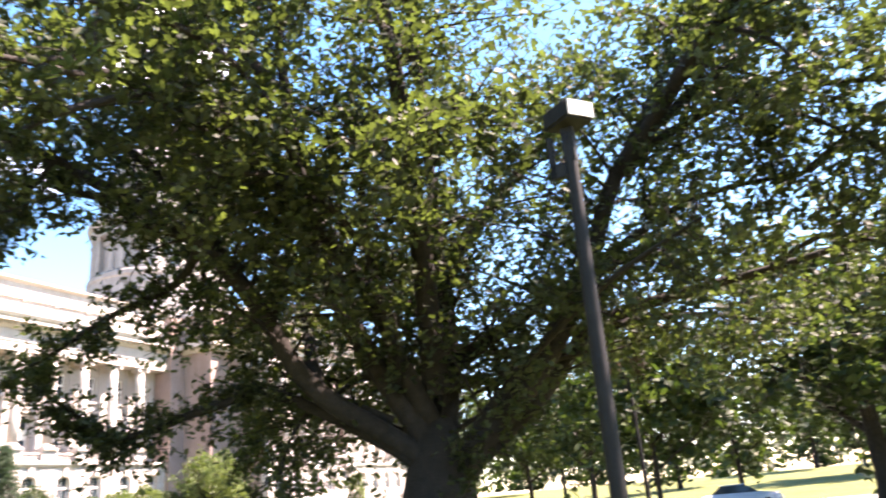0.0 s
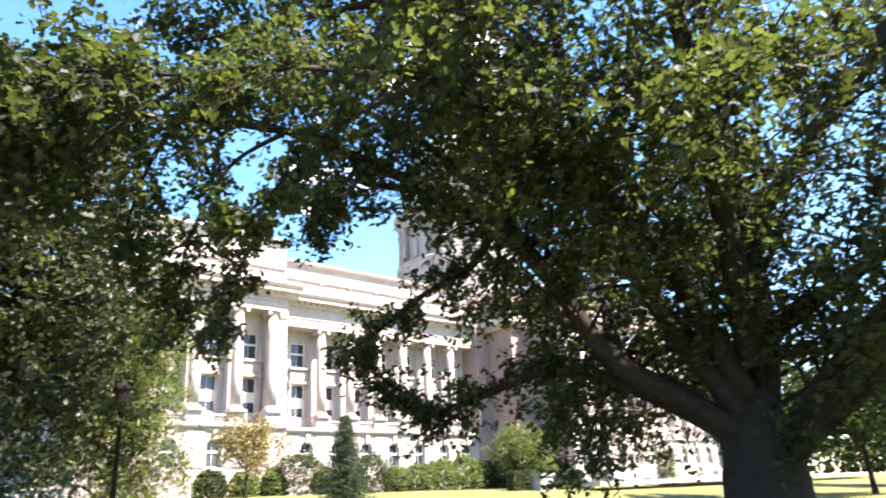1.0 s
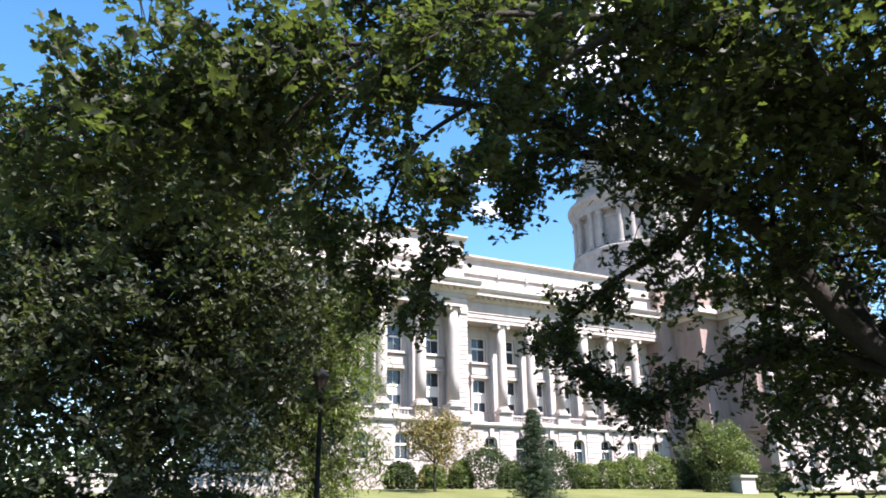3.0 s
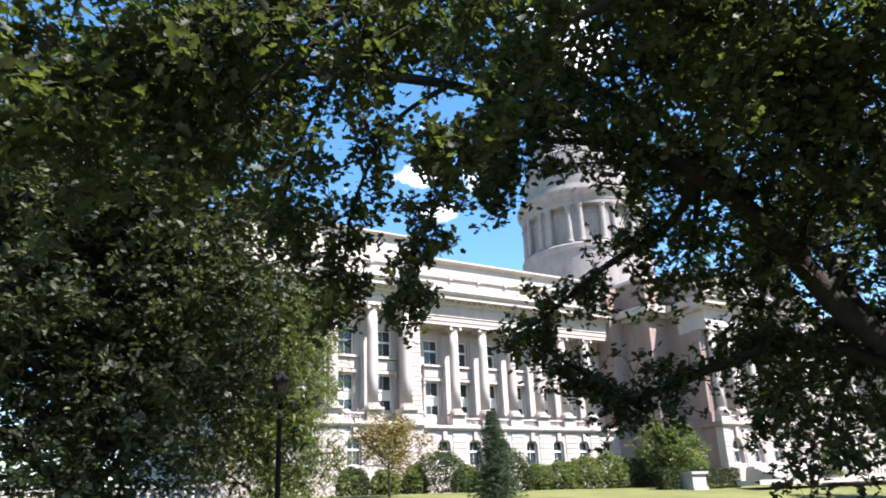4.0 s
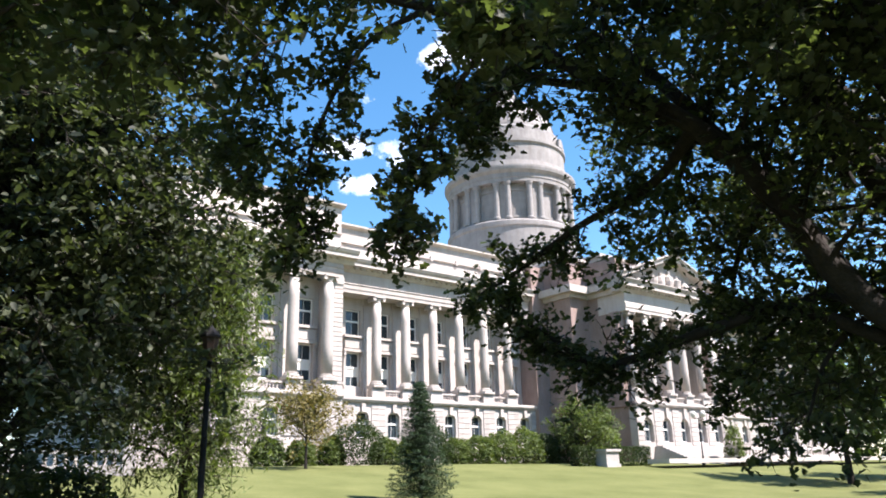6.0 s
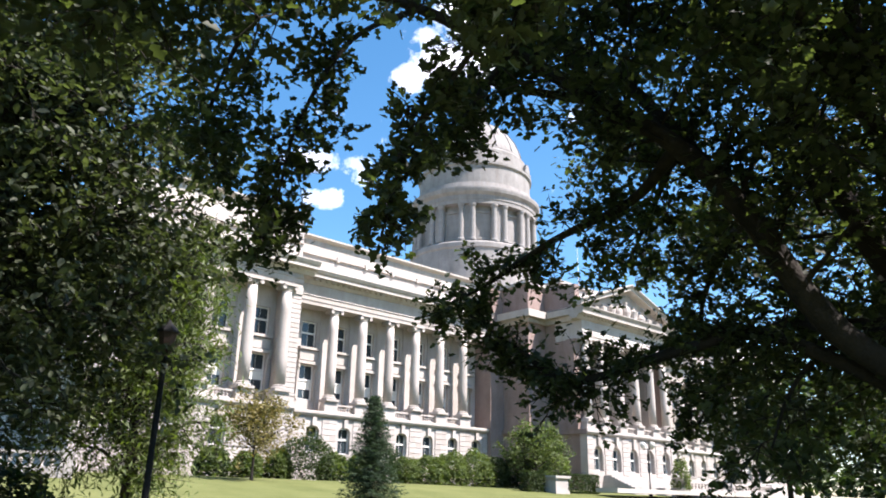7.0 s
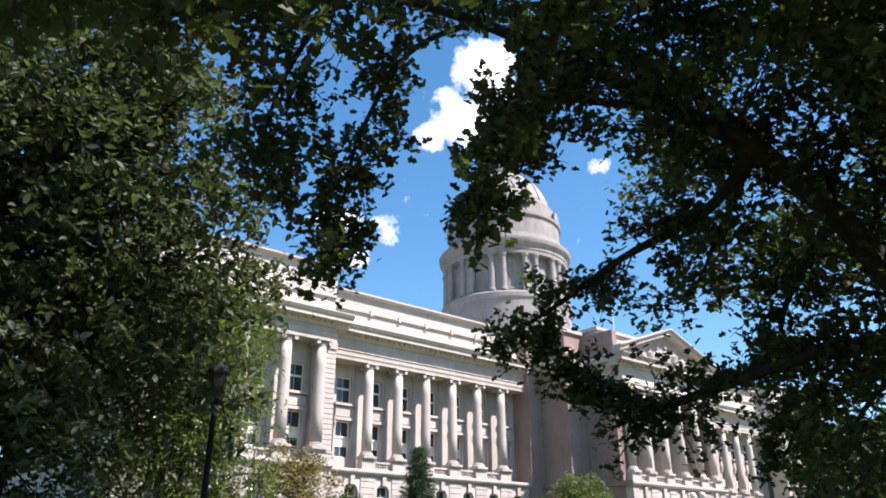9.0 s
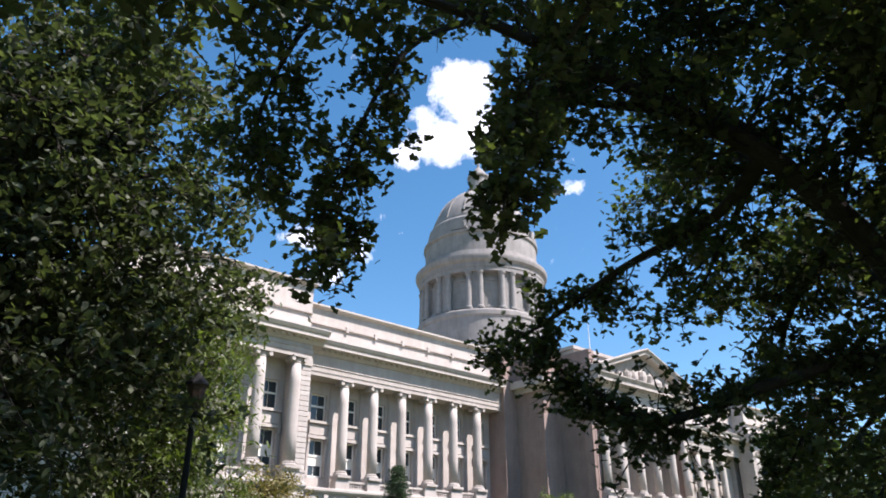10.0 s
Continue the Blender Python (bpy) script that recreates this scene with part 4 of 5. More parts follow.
    over_rows = [
        # high boughs over the walk
        ([(-14.3, 9.2, 7.8), (-15.0, 7.4, 8.6), (-15.8, 5.5, 8.6), (-16.6, 3.9, 8.2), (-17.2, 2.4, 8.0)], 0.1, 0.02, 1.0),
        ([(-17.6, 8.0, 12.0), (-18.8, 6.0, 11.2), (-19.6, 4.5, 10.6)], 0.07, 0.02, 1.0),
        ([(-13.9, 10.5, 7.2), (-13.3, 8.4, 8.3), (-12.9, 6.2, 8.2), (-12.8, 4.6, 7.6)], 0.09, 0.02, 1.0),
        ([(-20.3, 5.2, 9.7), (-20.9, 3.4, 9.5), (-21.1, 2.0, 8.9), (-21.1, 0.8, 8.3)], 0.05, 0.02, 0.8),
        ([(-16.6, 3.9, 8.2), (-17.6, 2.7, 7.8), (-18.2, 1.4, 7.2), (-18.4, 0.1, 7.1)], 0.05, 0.02, 0.85),
        ([(-19.3, 7.0, 9.3), (-19.6, 4.6, 9.0), (-19.9, 2.6, 8.5), (-20.0, 0.9, 7.8)], 0.06, 0.02, 0.75),
        ([(-17.2, 2.4, 8.0), (-17.6, 1.0, 7.0), (-17.6, -0.5, 6.4)], 0.04, 0.02, 0.8),
        ([(-15.5, 12.3, 7.4), (-15.9, 11.2, 8.6), (-16.6, 10.4, 9.4), (-17.6, 9.9, 10.0)], 0.07, 0.02, 0.65),
        ([(-15.3, 12.4, 6.0), (-15.3, 11.4, 7.2), (-15.0, 10.2, 7.8), (-14.8, 9.0, 7.4)], 0.07, 0.02, 0.6),
        ([(-6.5, 12.5, 9.5), (-5.6, 11.8, 8.4), (-5.2, 11.2, 7.2)], 0.06, 0.02, 0.9),
        ([(-7.0, 15.1, 9.6), (-6.2, 14.8, 10.8), (-5.0, 14.4, 11.6)], 0.06, 0.02, 1.1),
        ([(-13.9, 13.2, 4.4), (-13.4, 11.6, 6.4), (-12.6, 10.2, 7.3), (-11.6, 9.0, 7.2), (-10.8, 8.1, 6.6)], 0.09, 0.02, 1.0),
        ([(-13.4, 11.6, 6.4), (-13.6, 10.0, 7.3), (-13.9, 8.7, 7.2), (-14.0, 7.6, 6.7)], 0.07, 0.02, 0.9),
        ([(-17.2, 2.4, 8.0), (-17.6, 1.9, 7.2), (-17.9, 1.2, 6.4), (-18.0, 0.6, 5.6)], 0.04, 0.015, 0.85),
        ([(-16.6, 3.9, 8.2), (-17.3, 3.0, 7.3), (-17.8, 2.3, 6.5), (-18.1, 1.9, 5.8)], 0.04, 0.015, 0.8),
        ([(-18.4, 0.1, 7.1), (-18.6, -0.6, 6.4), (-18.6, -1.2, 5.6)], 0.03, 0.012, 0.8),
        ([(-12.6, 11.6, 8.2), (-11.6, 11.2, 8.6), (-10.4, 10.8, 8.3), (-9.6, 10.4, 7.4)], 0.07, 0.02, 1.0),
        ([(-7.2, 15.1, 9.6), (-5.6, 14.2, 8.2), (-4.4, 13.6, 6.8), (-3.8, 13.2, 5.4)], 0.06, 0.02, 1.1),
        ([(-6.4, 17.2, 5.9), (-5.4, 15.6, 5.9), (-4.6, 14.2, 5.2), (-4.2, 13.0, 4.4)], 0.06, 0.02, 1.0),
        ([(-5.4, 14.2, 6.8), (-3.6, 13.4, 7.6), (-2.4, 12.6, 7.4)], 0.06, 0.02, 1.0),
    ]

    top_rows = [
        # high crown, mostly above the view, added to keep sun off the boughs beneath
        ([(-15.3, 11.2, 10.6), (-16.6, 8.4, 13.4), (-17.6, 5.4, 15.0), (-18.6, 2.6, 15.4)], 0.12, 0.04, 1.3),
        ([(-15.2, 10.7, 13.2), (-14.6, 8.2, 15.4), (-14.4, 5.4, 16.0)], 0.1, 0.04, 1.3),
        ([(-13.9, 15.2, 13.0), (-12.4, 12.6, 15.2), (-11.6, 10.0, 16.2)], 0.1, 0.04, 1.3),
        ([(-15.2, 10.7, 13.2), (-17.6, 10.4, 15.2), (-19.6, 9.4, 16.2)], 0.1, 0.04, 1.3),
        ([(-13.9, 15.2, 13.5), (-15.6, 14.4, 16.0), (-17.6, 13.6, 16.6)], 0.1, 0.04, 1.3),
    ]

    def under(x, y):
        """The underside of the crown, which rises towards the open lawn."""
        d = math.hypot(x + 12.5, y - 0.4)
        open_side = y - 0.3 < 0.95 * (-11.0 - x)
        return 1.4 + 0.8 * d if open_side else 2.2 + 0.12 * d

    soft = [[(smooth_line(p, 6), a, b, f) for p, a, b, f in rows] for rows in (limb_rows, reach_rows, twig_rows, fringe_rows, low_rows, over_rows, top_rows)]
    for pts, a, b, f in soft[0]:
        pts += np.array((0.2, 0.1, 0.0))
    for pts, a, b, f in sum(soft, []):
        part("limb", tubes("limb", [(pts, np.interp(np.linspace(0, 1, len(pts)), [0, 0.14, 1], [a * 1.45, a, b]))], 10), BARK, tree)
    lines, spots, sizes = [], [], []
    for rows, reach, often, many, twig, lift, share, spread, low, blade in (
            (soft[0], 2.7, 4.2, 7, 0.75, 0.15, 0.22, 0.17, under, 0.175), (soft[1], 2.2, 5.4, 9, 0.7, 0.7, 0.25, 0.15, under, 0.175),
            (soft[2], 1.25, 6.0, 11, 0.42, -0.05, 0.25, 0.09, None, 0.15), (soft[3], 0.6, 6.0, 13, 0.28, 0.0, 0.35, 0.055, None, 0.11),
            (soft[4], 1.7, 5.5, 9, 0.6, -0.1, 0.22, 0.14, None, 0.185), (soft[5], 1.4, 5.5, 10, 0.5, 0.2, 0.12, 0.11, None, 0.175),
            (soft[6], 2.4, 4.2, 8, 0.8, 0.1, 0.1, 0.18, None, 0.2)):
        some, places = grow(rows, rng, reach, often, many, twig, lift=lift, from_share=share, sigma=spread, under=low)
        lines += some
        spots.append(places)
        sizes.append(np.full(len(places), blade))
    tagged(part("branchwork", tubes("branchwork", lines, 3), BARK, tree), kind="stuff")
    tagged(part("crown", leaves("crown", np.concatenate(spots), np.concatenate(sizes), "oak", rng), OAK_LEAF, tree), kind="stuff")


big_oak()


def leafy_tree(name, label, x, y, tall, wide, crown_from, rng, leaf, shape, size, limbs=9, density=3.0, per_twig=9, twig=0.7, droop=0.0, trunk_r=0.3, far=1.0, reach=None, sigma=0.2):
    """A broad tree: a forked trunk, limbs all round, a crown of separate leaves."""
    z = height(x, y)
    tree = tagged(new(name), label, "tree")
    tree.location = (x, y, z)
    lean = rng.normal(0, 0.02, 2)
    top = tall * 0.8
    ks = np.linspace(0, 1, 9)
    trunk = np.stack([lean[0] * top * ks, lean[1] * top * ks, -0.3 + top * ks], 1)
    part("trunk", tubes("trunk", [(trunk, np.interp(ks, [0, 0.08, 0.5, 1], [trunk_r * 1.4, trunk_r, trunk_r * 0.7, 0.04]))], 12), BARK, tree)
    rows = []
    for i in range(limbs):
        s = (i + 0.5) / limbs
        h = crown_from + (top - crown_from) * s * 0.85
        turn = i * 2.4 + rng.uniform(-0.3, 0.3)
        out = wide * (0.55 + 0.45 * math.sin(math.pi * min(1, 0.28 + s * 0.75))) * rng.uniform(0.75, 1.0)
        start = np.array([lean[0] * h, lean[1] * h, h])
        rise = (tall - h) * (0.3 + 0.4 * s) * (1 - droop)
        k = np.linspace(0, 1, 7)[:, None]
        way = np.array([math.cos(turn), math.sin(turn), 0])
        line = start + way * out * k + np.array([0, 0, 1]) * (rise * k - droop * out * 1.1 * k**2.2) + rng.normal(0, 0.12, (7, 3)) * k
        line[:, 2] = np.maximum(line[:, 2], 0.5)
        rows.append((line, trunk_r * 0.4, 0.02, far))
    rows.append((trunk[4:], trunk_r * 0.6, 0.03, far))
    for pts, a, b, f in rows[:-1]:
        part("limb", tubes("limb", [(pts, np.linspace(a, b, len(pts)))], 7), BARK, tree)
    lines, spots = grow(rows, rng, reach or wide * 0.38, density, per_twig, twig, lift=0.05 - droop * 0.8, from_share=0.22, sigma=sigma)
    spots = spots[spots[:, 2] > 0.3]
    tagged(part("branchwork", tubes("branchwork", lines, 3), BARK, tree), kind="stuff")
    tagged(part("crown", leaves("crown", spots, size, shape, rng, droop=0.25 + droop), leaf, tree), kind="stuff")
    return tree


rng = np.random.default_rng(21)
leafy_tree("shade_tree", "broad dense tree with small grey-green leaves at the lawn's edge", -31.0, 2.4, 16.5, 6.6, 1.5, rng, SHADE_LEAF, "oval", 0.21, limbs=28, density=4.4, per_twig=17, twig=0.85, trunk_r=0.42, droop=0.16, reach=2.5, sigma=0.13)
leafy_tree("weeping_tree", "slender tree with drooping pale green sprays beside the lamp", -34.0, 8.7, 11.5, 2.6, 1.0, rng, PALE_LEAF, "narrow", 0.27, limbs=20, density=6.5, per_twig=13, twig=0.8, trunk_r=0.14, droop=0.35)
leafy_tree("shade_tree", "tall dark leafy tree standing beyond the lawn's edge", -40.0, -4.0, 17.0, 6.6, 1.0, rng, DARK_LEAF, "oval", 0.36, limbs=20, density=3.4, per_twig=9, twig=1.0, trunk_r=0.4)
leafy_tree("ornamental_tree", "small tree with thin yellowing leaves by the hedge", -60.5, 27.0, 6.6, 3.1, 1.4, rng, YELLOW_LEAF, "oval", 0.22, limbs=12, density=3.6, per_twig=8, twig=0.55, trunk_r=0.11)
leafy_tree("ornamental_tree", "rounded small green tree before the shaded wall", -61.5, 58.5, 6.8, 3.4, 1.0, rng, PALE_LEAF, "oval", 0.24, limbs=13, density=4.0, per_twig=9, twig=0.6, trunk_r=0.14)
for x, y, tall, wide, r in ((-40.0, 66.0, 14.0, 6.0, 0.26), (-36.0, 80.0, 15.0, 6.5, 0.26), (-24.0, 62.0, 14.0, 6.0, 0.26), (-13.0, 66.0, 12.0, 5.5, 0.22), (-22.0, 90.0, 15.0, 7.0, 0.26), (-4.0, 44.0, 15.0, 7.5, 0.5), (6.0, 52.0, 14.0, 7.0, 0.3), (-40.0, 104.0, 14.0, 7.0, 0.26), (-8.0, 110.0, 15.0, 7.0, 0.3), (9.0, 34.0, 13.0, 6.0, 0.3), (-14.0, 38.0, 11.0, 4.5, 0.16), (-2.0, 84.0, 15.0, 7.0, 0.3)):
    leafy_tree("park_tree", "leafy park tree with a bare lower trunk on the lawn", x, y, tall, wide, 2.4, rng, DARK_LEAF, "oval", 0.56, limbs=13, density=2.0, per_twig=6, twig=1.1, trunk_r=r)


def fir_tree(x, y, tall, wide):
    z = height(x, y)
    r = np.random.default_rng(5)
    tree = tagged(new("fir_tree"), "young dark green fir tree standing on the lawn", "tree")
    tree.location = (x, y, z)
    part("trunk", tubes("trunk", [(np.array([(0, 0, -0.2), (0, 0, tall * 0.5), (0.03, 0, tall)]), (0.14, 0.08, 0.012))], 8), BARK, tree)
    lines, spots = [], []
    for i in range(230):
        h = 0.25 + (tall - 0.35) * (i / 230) ** 0.95
        out = wide * (1 - h / tall) ** 0.8 * r.uniform(0.7, 1.1) + 0.12
        a = i * 2.39996 + r.uniform(-0.3, 0.3)
        k = np.linspace(0, 1, 5)[:, None]
        line = np.array([0, 0, h]) + np.array([math.cos(a), math.sin(a), 0]) * out * k + np.array([0, 0, 1]) * (0.12 * out * k - 0.3 * out * k**2 + 0.18 * out * k**4)
        lines.append((line, np.linspace(0.02, 0.005, 5)))
        m = int(42 + 66 * out)
        s = r.uniform(0.1, 1.03, m)[:, None]
        spots.append(line[0] + (line[-1] - line[0]) * s + r.normal(0, 1, (m, 3)) * np.array([0.13, 0.13, 0.06]) * (1.2 - 0.6 * s))
    tagged(part("branchwork", tubes("branchwork", lines, 3), BARK, tree), kind="stuff")
    tagged(part("crown", leaves("crown", np.concatenate(spots), 0.16, "narrow", r, droop=0.0), NEEDLE, tree), kind="stuff")


fir_tree(-42.3, 23.8, 6.1, 1.9)


def shrub(name, label, x, y, tall, wide, leaf, seed, size=0.14, count=2600, flat=0.0, category="shrub"):
    """A bush: stems from one root, leaves in an uneven shell and some within."""
    r = np.random.default_rng(seed)
    z = height(x, y)
    bush = tagged(new(name), label, category)
    bush.location = (x, y, z)
    d = r.normal(0, 1, (count, 3))
    d /= np.linalg.norm(d, axis=1)[:, None]
    d[:, 2] = np.abs(d[:, 2])
    if flat:
        d = np.sign(d) * np.abs(d) ** (1 - flat)
    wave = np.array([noise.noise(Vector(v) * 2.3 + Vector((seed, 0, 0))) for v in d])
    depth = r.uniform(0.55, 1.0, count) ** 0.45 * (1 + 0.24 * wave)
    spots = d * depth[:, None] * np.array([wide, wide, tall * 0.8]) + np.array([0, 0, tall * 0.2])
    low = r.uniform(0, 1, count) < 0.22
    spots[low, 2] *= r.uniform(0, 0.6, low.sum())
    lines = []
    for i in range(14):
        v = d[i * 7] * np.array([wide, wide, tall]) * 0.8
        lines.append((np.array([(0, 0, -0.1), v * 0.5 + np.array([0, 0, 0.1]), v]), (0.03, 0.02, 0.008)))
    tagged(part("branchwork", tubes("branchwork", lines, 5), BARK, bush), kind="stuff")
    tagged(part("foliage", leaves("foliage", spots, size, "oval", r), leaf, bush), kind="stuff")


k = 0
for y, tall, wide, leaf, name, label in (
        (33.0, 2.0, 1.0, PALE_LEAF, "hedge_bush", "low clipped light green bush in the bed"), (35.4, 3.1, 2.1, DARK_LEAF, "round_shrub", "large rounded dark evergreen shrub by the wall"),
        (38.0, 1.9, 1.2, PALE_LEAF, "hedge_bush", "low clipped light green bush in the bed"), (40.6, 1.9, 1.2, PALE_LEAF, "hedge_bush", "low clipped light green bush in the bed"),
        (42.6, 2.9, 1.9, DARK_LEAF, "round_shrub", "large rounded dark evergreen shrub by the wall"), (45.4, 1.9, 1.2, PALE_LEAF, "hedge_bush", "low clipped light green bush in the bed"),
        (48.0, 2.2, 1.6, PALE_LEAF, "loose_shrub", "loose light green shrub in the planting bed"), (50.4, 2.5, 1.7, PALE_LEAF, "loose_shrub", "loose light green shrub in the planting bed"),
        (53.2, 2.8, 1.8, PALE_LEAF, "loose_shrub", "loose light green shrub in the planting bed"), (55.6, 2.4, 1.6, DARK_LEAF, "loose_shrub", "loose dark green shrub in the planting bed"),
        (58.8, 2.6, 1.8, DARK_LEAF, "loose_shrub", "loose dark green shrub in the planting bed"), (63.4, 3.4, 1.8, PALE_LEAF, "loose_shrub", "loose light green shrub in the planting bed"), (30.4, 1.8, 1.1, PALE_LEAF, "hedge_bush", "low clipped light green bush in the bed"),
        (27.5, 1.9, 1.2, DARK_LEAF, "hedge_bush", "low clipped dark green bush in the bed")):
    k += 1
    shrub(name, label, -66.5 + 0.12 * (y - 40), y, tall * 1.2, wide * 1.2, leaf, k, size=0.22, count=4400)


for x, y, tall, wide in ((-33.5, 0.4, 2.4, 1.9), (-36.0, 3.6, 2.6, 2.0), (-35.0, -2.6, 2.8, 2.2), (-38.5, 6.4, 2.2, 1.8)):
    k += 1
    shrub("loose_shrub", "loose dark green shrub in the shade under the trees", x, y, tall, wide, DARK_LEAF, k, size=0.2, count=3600)


# ---- lamps ----
def lantern_post(x, y, top):
    """A dark cast post with a brown lantern."""
    z = height(x, y)
    lamp = tagged(new("lamp_post"), "slim dark iron lamp post with a brown lantern head", "street lamp")
    lamp.location = (x, y, z)
    h = top - z
    part("post", lathe([(0.2, -0.1), (0.2, 0.15), (0.15, 0.2), (0.13, 0.7), (0.09, 0.8), (0.075, 1.0), (0.055, h - 0.95), (0.09, h - 0.93), (0.09, h - 0.86), (0.05, h - 0.8)], 14), IRON, lamp, smooth=False)
    head = part("lantern", lathe([(0.08, h - 0.8), (0.13, h - 0.74), (0.2, h - 0.34), (0.22, h - 0.3)], 8), BRONZE, lamp, "brown glazed lantern")
    part("cap", lathe([(0.25, h - 0.3), (0.25, h - 0.26), (0.1, h - 0.1), (0.05, h - 0.05), (0.02, h)], 8), IRON, head)


lantern_post(-27.1, 6.6, 5.1)


def twin_lamp(name, label, x, y, top, gap, globe):
    """A post with a cross arm and two heads."""
    z = height(x, y)
    lamp = tagged(new(name), label, "street lamp")
    lamp.matrix_basis = pose(x, y, z, 0, 0, 20)
    h = top - z
    part("post", lathe([(0.2, -0.1), (0.2, 0.15), (0.13, 0.25), (0.1, 0.9), (0.07, 1.0), (0.05, h - 0.75)], 12), IRON, lamp)
    part("arm", boxes((-gap, gap, -0.03, 0.03, h - 0.82, h - 0.75)), IRON, lamp)
    for s in (-gap, gap):
        if globe:
            head = part("globe", lathe([(0.08, h - 0.75), (0.24, h - 0.62), (0.32, h - 0.4), (0.28, h - 0.2), (0.14, h - 0.07), (0.02, h - 0.04)], 14, s, 0), LAMP_GLASS, lamp, "white glass globe", smooth=True)
        else:
            head = part("lantern", lathe([(0.08, h - 0.75), (0.13, h - 0.7), (0.24, h - 0.3), (0.26, h - 0.26)], 8, s, 0), BRONZE, lamp, "brown glazed lantern")
            part("cap", lathe([(0.29, h - 0.26), (0.29, h - 0.22), (0.1, h - 0.06), (0.02, h + 0.04)], 8, s, 0), IRON, head)


twin_lamp("twin_lamp_post", "dark iron lamp post with two brown lanterns", -11.0, 21.8, 5.4, 0.36, False)
twin_lamp("globe_lamp_post", "iron lamp post with two white globes", -57.0, 4.6, 7.0, 0.5, True)
twin_lamp("globe_lamp_post", "iron lamp post with two white globes", -57.4, 72.0, 7.6, 0.5, True)


def floodlight_post(x, y):
    """The stout dark pole by the walk, with a box-shaped floodlight on top."""
    z = height(x, y)
    lamp = tagged(new("floodlight_post"), "dark steel pole with a grey box floodlight on top", "street lamp")
    lamp.matrix_basis = pose(x - 0.12, y - 0.06, z, 0.6, 1.4, 0)
    part("pole", lathe([(0.14, -0.1), (0.14, 0.05), (0.085, 0.08), (0.08, 1.5), (0.064, 4.9), (0.064, 5.0)], 16), IRON, lamp, smooth=True)
    arm = part("bracket", boxes((-0.06, 0.06, -0.06, 0.06, 4.7, 5.05), (-0.22, -0.06, -0.03, 0.03, 4.55, 4.7), (-0.22, -0.16, -0.03, 0.03, 4.55, 5.0)), IRON, lamp)
    bm = boxes((-0.2, 0.22, -0.17, 0.17, -0.1, 0.1))
    bmesh.ops.bevel(bm, geom=bm.edges[:], offset=0.02, segments=2, affect="EDGES")
    head = part("floodlight", bm, IRON, lamp, at=pose(0.02, 0, 5.18, 0, 2, -38))
    part("lens", boxes((0.222, 0.232, -0.15, 0.15, -0.08, 0.08)), GALVANISED, head, "pale lamp glass")


floodlight_post(-7.85, 6.5)


# ---- stone things on the lawn's far edge ----
def pedestal_block(x, y, turn=0.0):
    z = height(x, y)
    thing = tagged(new("stone_pedestal"), "square pale stone pedestal with a projecting cap", "pedestal")
    thing.matrix_basis = pose(x, y, z, 0, 0, turn)
    part("plinth", boxes((-1.0, 1.0, -1.0, 1.0, -0.3, 0.2)), GRANITE, thing)
    part("block", boxes((-0.9, 0.9, -0.9, 0.9, 0.2, 1.3)), GRANITE, thing)
    part("cap", boxes((-1.08, 1.08, -1.08, 1.08, 1.3, 1.52)), GRANITE, thing)


pedestal_block(-58.0, 57.0)


def balustrade(name, label, x0, y0, x1, y1, z, high=1.0, n=30):
    thing = tagged(new(name), label, "balustrade")
    d = math.hypot(x1 - x0, y1 - y0)
    thing.matrix_basis = pose(x0, y0, z, 0, 0, math.degrees(math.atan2(y1 - y0, x1 - x0)))
    part("footing", boxes((0, d, -0.25, 0.25, -1.0, 0.25)), GRANITE, thing)
    part("rail", boxes((0, d, -0.2, 0.2, high - 0.18, high)), GRANITE, thing)
    for i in range(n):
        part("baluster", BALUSTER, None, thing, at=Matrix.LocRotScale((d * (i + 0.5) / n, 0, 0.25), None, (1.2, 1.2, (high - 0.43) / 0.48)))
    for q in (0.0, 0.5, 1.0):
        part("pier", boxes((q * d - 0.35, q * d + 0.35, -0.35, 0.35, -1.0, high + 0.12)), GRANITE, thing)


balustrade("terrace_balustrade", "pale stone balustrade along the terrace", -57.5, 79.0, -57.5, 100.0, 2.7)


def clipped_hedge(x, y0, y1, wide, tall, seed):
    """A hedge clipped to a box: leaves over its faces, stems within."""
    r = np.random.default_rng(seed)
    z = height(x, (y0 + y1) / 2)
    hedge = tagged(new("clipped_hedge"), "low dark green hedge clipped square beside the pedestal", "hedge")
    hedge.location = (x, (y0 + y1) / 2, z)
    half = np.array([wide / 2, (y1 - y0) / 2, tall / 2])
    n = int(900 * (y1 - y0))
    p = r.uniform(-1, 1, (n, 3))
    axis = r.integers(0, 3, n)
    p[np.arange(n), axis] = np.sign(p[np.arange(n), axis]) * r.uniform(0.86, 1.0, n)
    spots = p * half + np.array([0, 0, tall / 2])
    stems = [(np.array([(0, v, -0.15), (0.05, v, tall * 0.5), (0, v + 0.1, tall * 0.9)]), (0.03, 0.02, 0.01)) for v in np.arange(-half[1] + 0.3, half[1], 0.45)]
    tagged(part("branchwork", tubes("branchwork", stems, 5), BARK, hedge), kind="stuff")
    tagged(part("foliage", leaves("foliage", spots, 0.2, "oval", r), DARK_LEAF, hedge), kind="stuff")


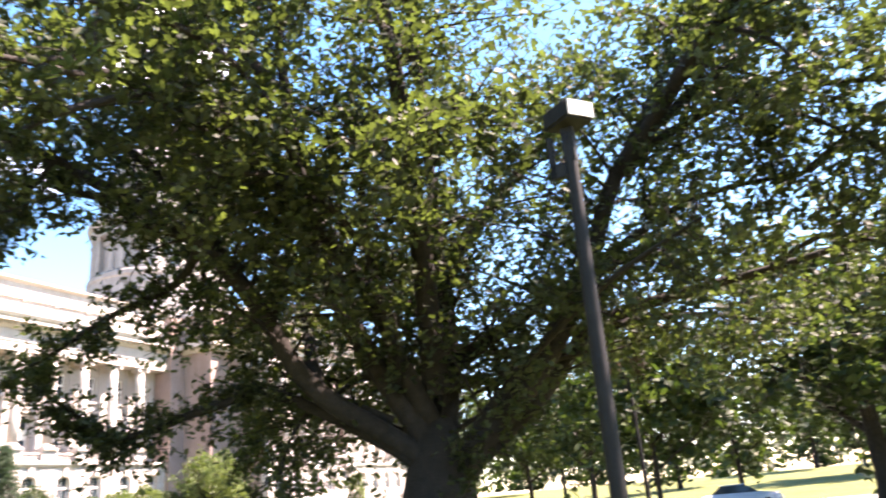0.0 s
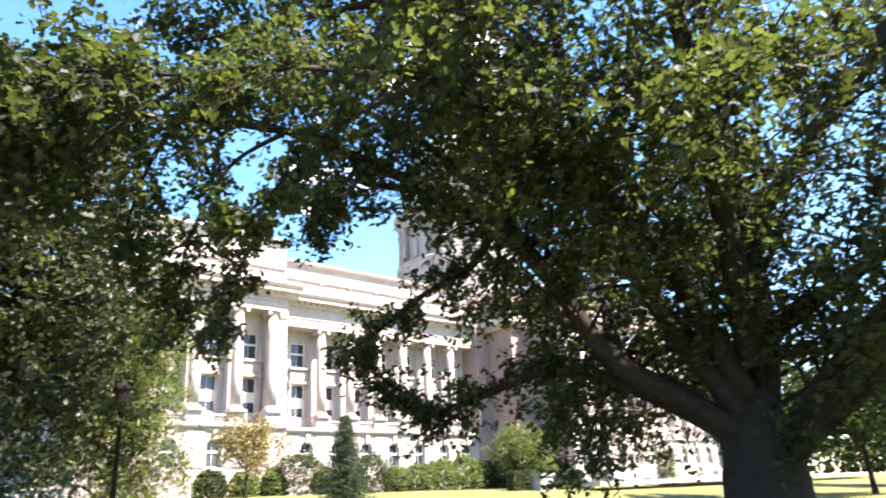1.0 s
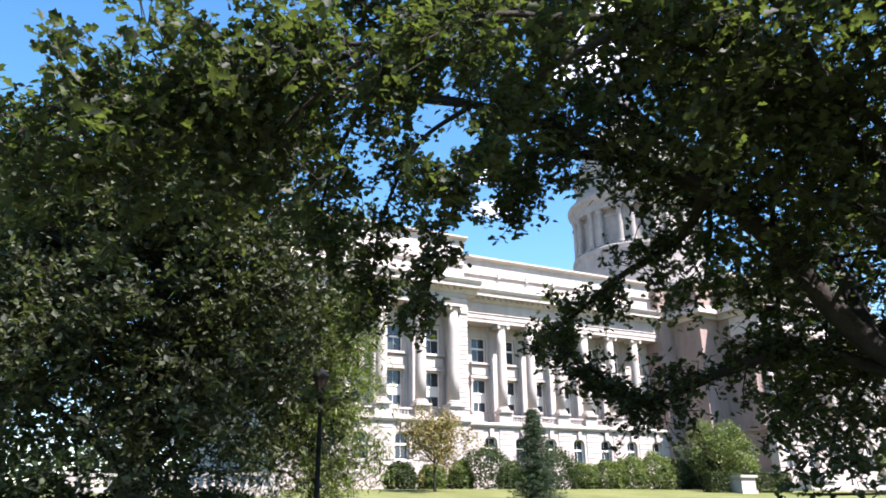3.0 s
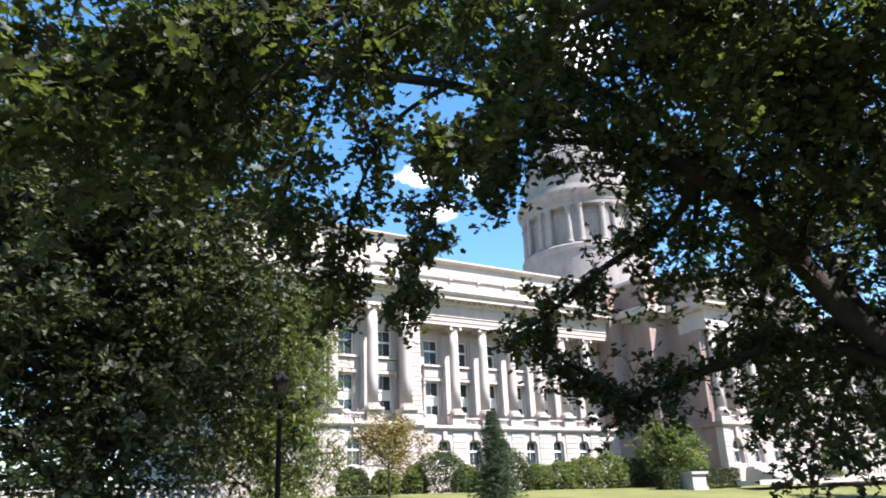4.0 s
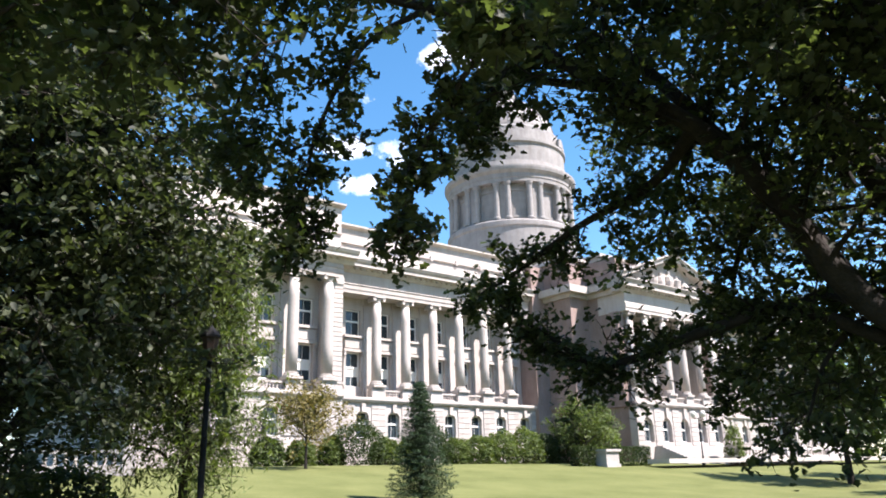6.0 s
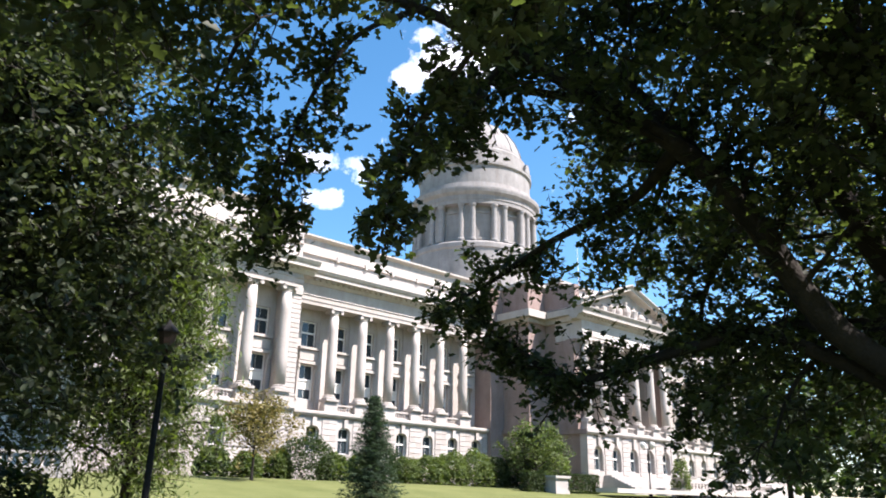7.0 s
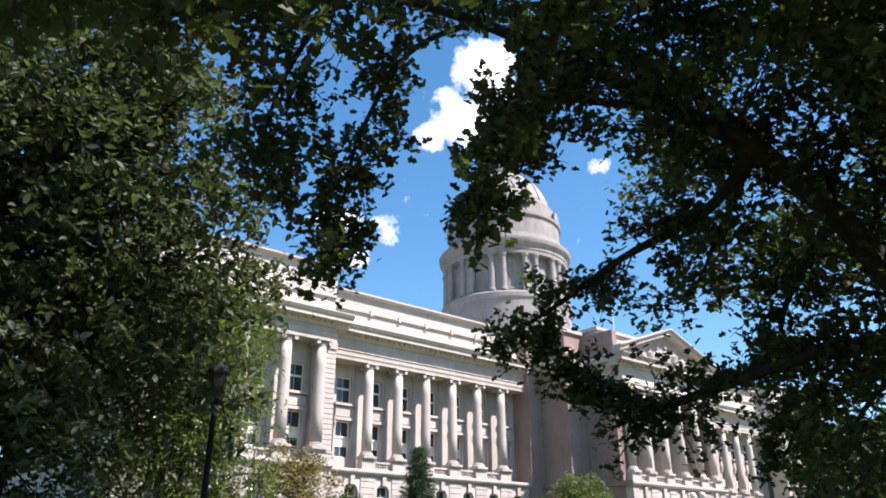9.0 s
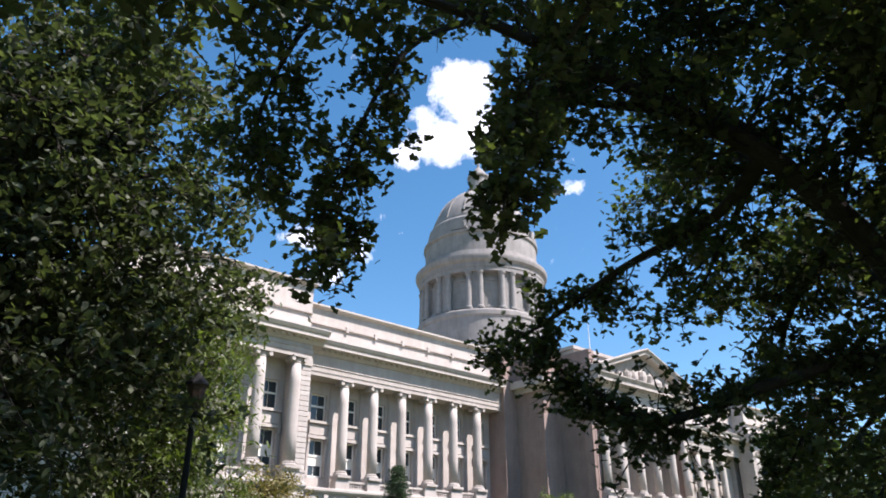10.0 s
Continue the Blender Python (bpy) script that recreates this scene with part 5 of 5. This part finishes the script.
clipped_hedge(-58.3, 58.6, 63.6, 1.2, 1.75, 91)
clipped_hedge(-58.6, 53.4, 55.7, 1.2, 1.75, 92)
steps = tagged(new("front_steps"), "broad pale stone steps up to the portico", "steps")
for i in range(8):
    part("step", boxes((PORT - 0.5 + 0.01 * i, PORT + 4.2 - 0.45 * i, 71.5 + 0.05 * i, 84.5 - 0.05 * i, 2.0 + 0.01 * i, 2.75 + 0.17 * (i + 1))), GRANITE, steps)
tagged(part("path", boxes((-57.0, -54.5, 62, 130, 2.2, 2.62)), PAVING), "pale paved path along the terrace", "path", kind="structure")
balustrade("terrace_balustrade", "pale stone balustrade beyond the trees", -62.0, 2.0, -58.0, 14.0, 2.4, 1.1, 24)


def far_woods():
    """Trees all round at the edge of the grounds, too far off to tell apart."""
    r = np.random.default_rng(31)
    spots = []
    for i in range(170):
        a = 2 * math.pi * i / 170 + r.uniform(-0.02, 0.02)
        d = r.uniform(150, 190)
        x, y = -40 + d * math.cos(a), 50 + d * math.sin(a)
        tall, wide = r.uniform(8, 16), r.uniform(5, 9)
        v = r.normal(0, 1, (200, 3))
        v /= np.linalg.norm(v, axis=1)[:, None]
        v *= r.uniform(0.6, 1.0, (200, 1))
        spots.append(np.array([x, y, height(x, y) + tall * 0.5]) + v * np.array([wide, wide, tall * 0.55]))
    woods = part("far_woods", leaves("far_woods", np.concatenate(spots), 2.4, "oval", r), DARK_LEAF)
    tagged(woods, "distant belt of dark green trees round the grounds", "woods", kind="stuff")


far_woods()


# ---- the drive and the parked car ----
def drive():
    bm = bmesh.new()
    rows = []
    for i in range(25):
        x = -22 + 4 * i
        rows.append([bm.verts.new((x, y, height(x, y) + dz)) for y, dz in ((46.0, -0.2), (46.0, 0.1), (56.0, 0.12), (56.0, -0.2))])
    for a, b in zip(rows, rows[1:]):
        for j in range(3):
            bm.faces.new((a[j], b[j], b[j + 1], a[j + 1]))
    tagged(part("road", bm, PAVING), "pale concrete drive across the grounds", "road", kind="structure")


drive()


def parked_car(x, y, turn):
    car = tagged(new("parked_car"), "pale blue saloon car parked on the drive", "car")
    car.matrix_basis = pose(x, y, height(x, y) + 0.11, 0, 0, turn)
    bm = bmesh.new()
    side = [(-2.2, 0.35), (2.2, 0.35), (2.25, 0.6), (2.1, 0.85), (1.1, 0.98), (-1.5, 1.0), (-2.15, 0.92), (-2.28, 0.6)]
    a = [bm.verts.new((px, -0.86, pz)) for px, pz in side]
    b = [bm.verts.new((px, 0.86, pz)) for px, pz in side]
    for i in range(len(side)):
        bm.faces.new((a[i], b[i], b[(i + 1) % len(side)], a[(i + 1) % len(side)]))
    bm.faces.new(a)
    bm.faces.new(b[::-1])
    bmesh.ops.recalc_face_normals(bm, faces=bm.faces)
    bmesh.ops.bevel(bm, geom=bm.edges[:], offset=0.06, segments=2, affect="EDGES")
    part("body", bm, CAR_PAINT, car, smooth=True)
    bm = bmesh.new()
    low = [(1.05, 0.78, 0.97), (1.05, -0.78, 0.97), (-1.55, -0.78, 0.98), (-1.55, 0.78, 0.98)]
    high = [(0.3, 0.6, 1.42), (0.3, -0.6, 1.42), (-1.0, -0.6, 1.42), (-1.0, 0.6, 1.42)]
    p, q = [bm.verts.new(v) for v in low], [bm.verts.new(v) for v in high]
    for i in range(4):
        bm.faces.new((p[i], p[(i + 1) % 4], q[(i + 1) % 4], q[i]))
    bm.faces.new(q)
    bmesh.ops.recalc_face_normals(bm, faces=bm.faces)
    part("windows", bm, GLASS, car, "dark car glass")
    part("roof", boxes((-1.02, 0.32, -0.62, 0.62, 1.42, 1.46)), CAR_PAINT, car)
    for wx in (-1.35, 1.4):
        for wy in (-0.82, 0.82):
            wheel = part("wheel", lathe([(0.2, -0.1), (0.32, -0.09), (0.32, 0.09), (0.2, 0.1)], 18), IRON, car, "black tyre", at=pose(wx, wy, 0.32, 90, 0, 0))
            part("rim", lathe([(0.19, -0.11), (0.19, 0.11)], 12), GALVANISED, wheel, "grey wheel rim")


parked_car(-11.4, 47.8, 8)


# ---- planter before the portico ----
def planter(x, y):
    z = height(x, y)
    thing = tagged(new("stone_planter"), "large stone urn planter on the terrace", "planter")
    thing.location = (x, y, z)
    part("foot", boxes((-0.8, 0.8, -0.8, 0.8, -0.3, 1.0)), GRANITE, thing)
    part("urn", lathe([(0.35, 1.0), (0.3, 1.2), (0.8, 1.7), (0.95, 2.0), (1.0, 2.05), (0.85, 2.05)], 16), GRANITE, thing)


planter(-57.0, 77.5)
shrub("planter_plant", "tufted yellow-green plant growing from the stone urn", -57.0, 77.5, 4.2, 1.1, PALE_LEAF, 77, size=0.3, count=1200, category="plant")
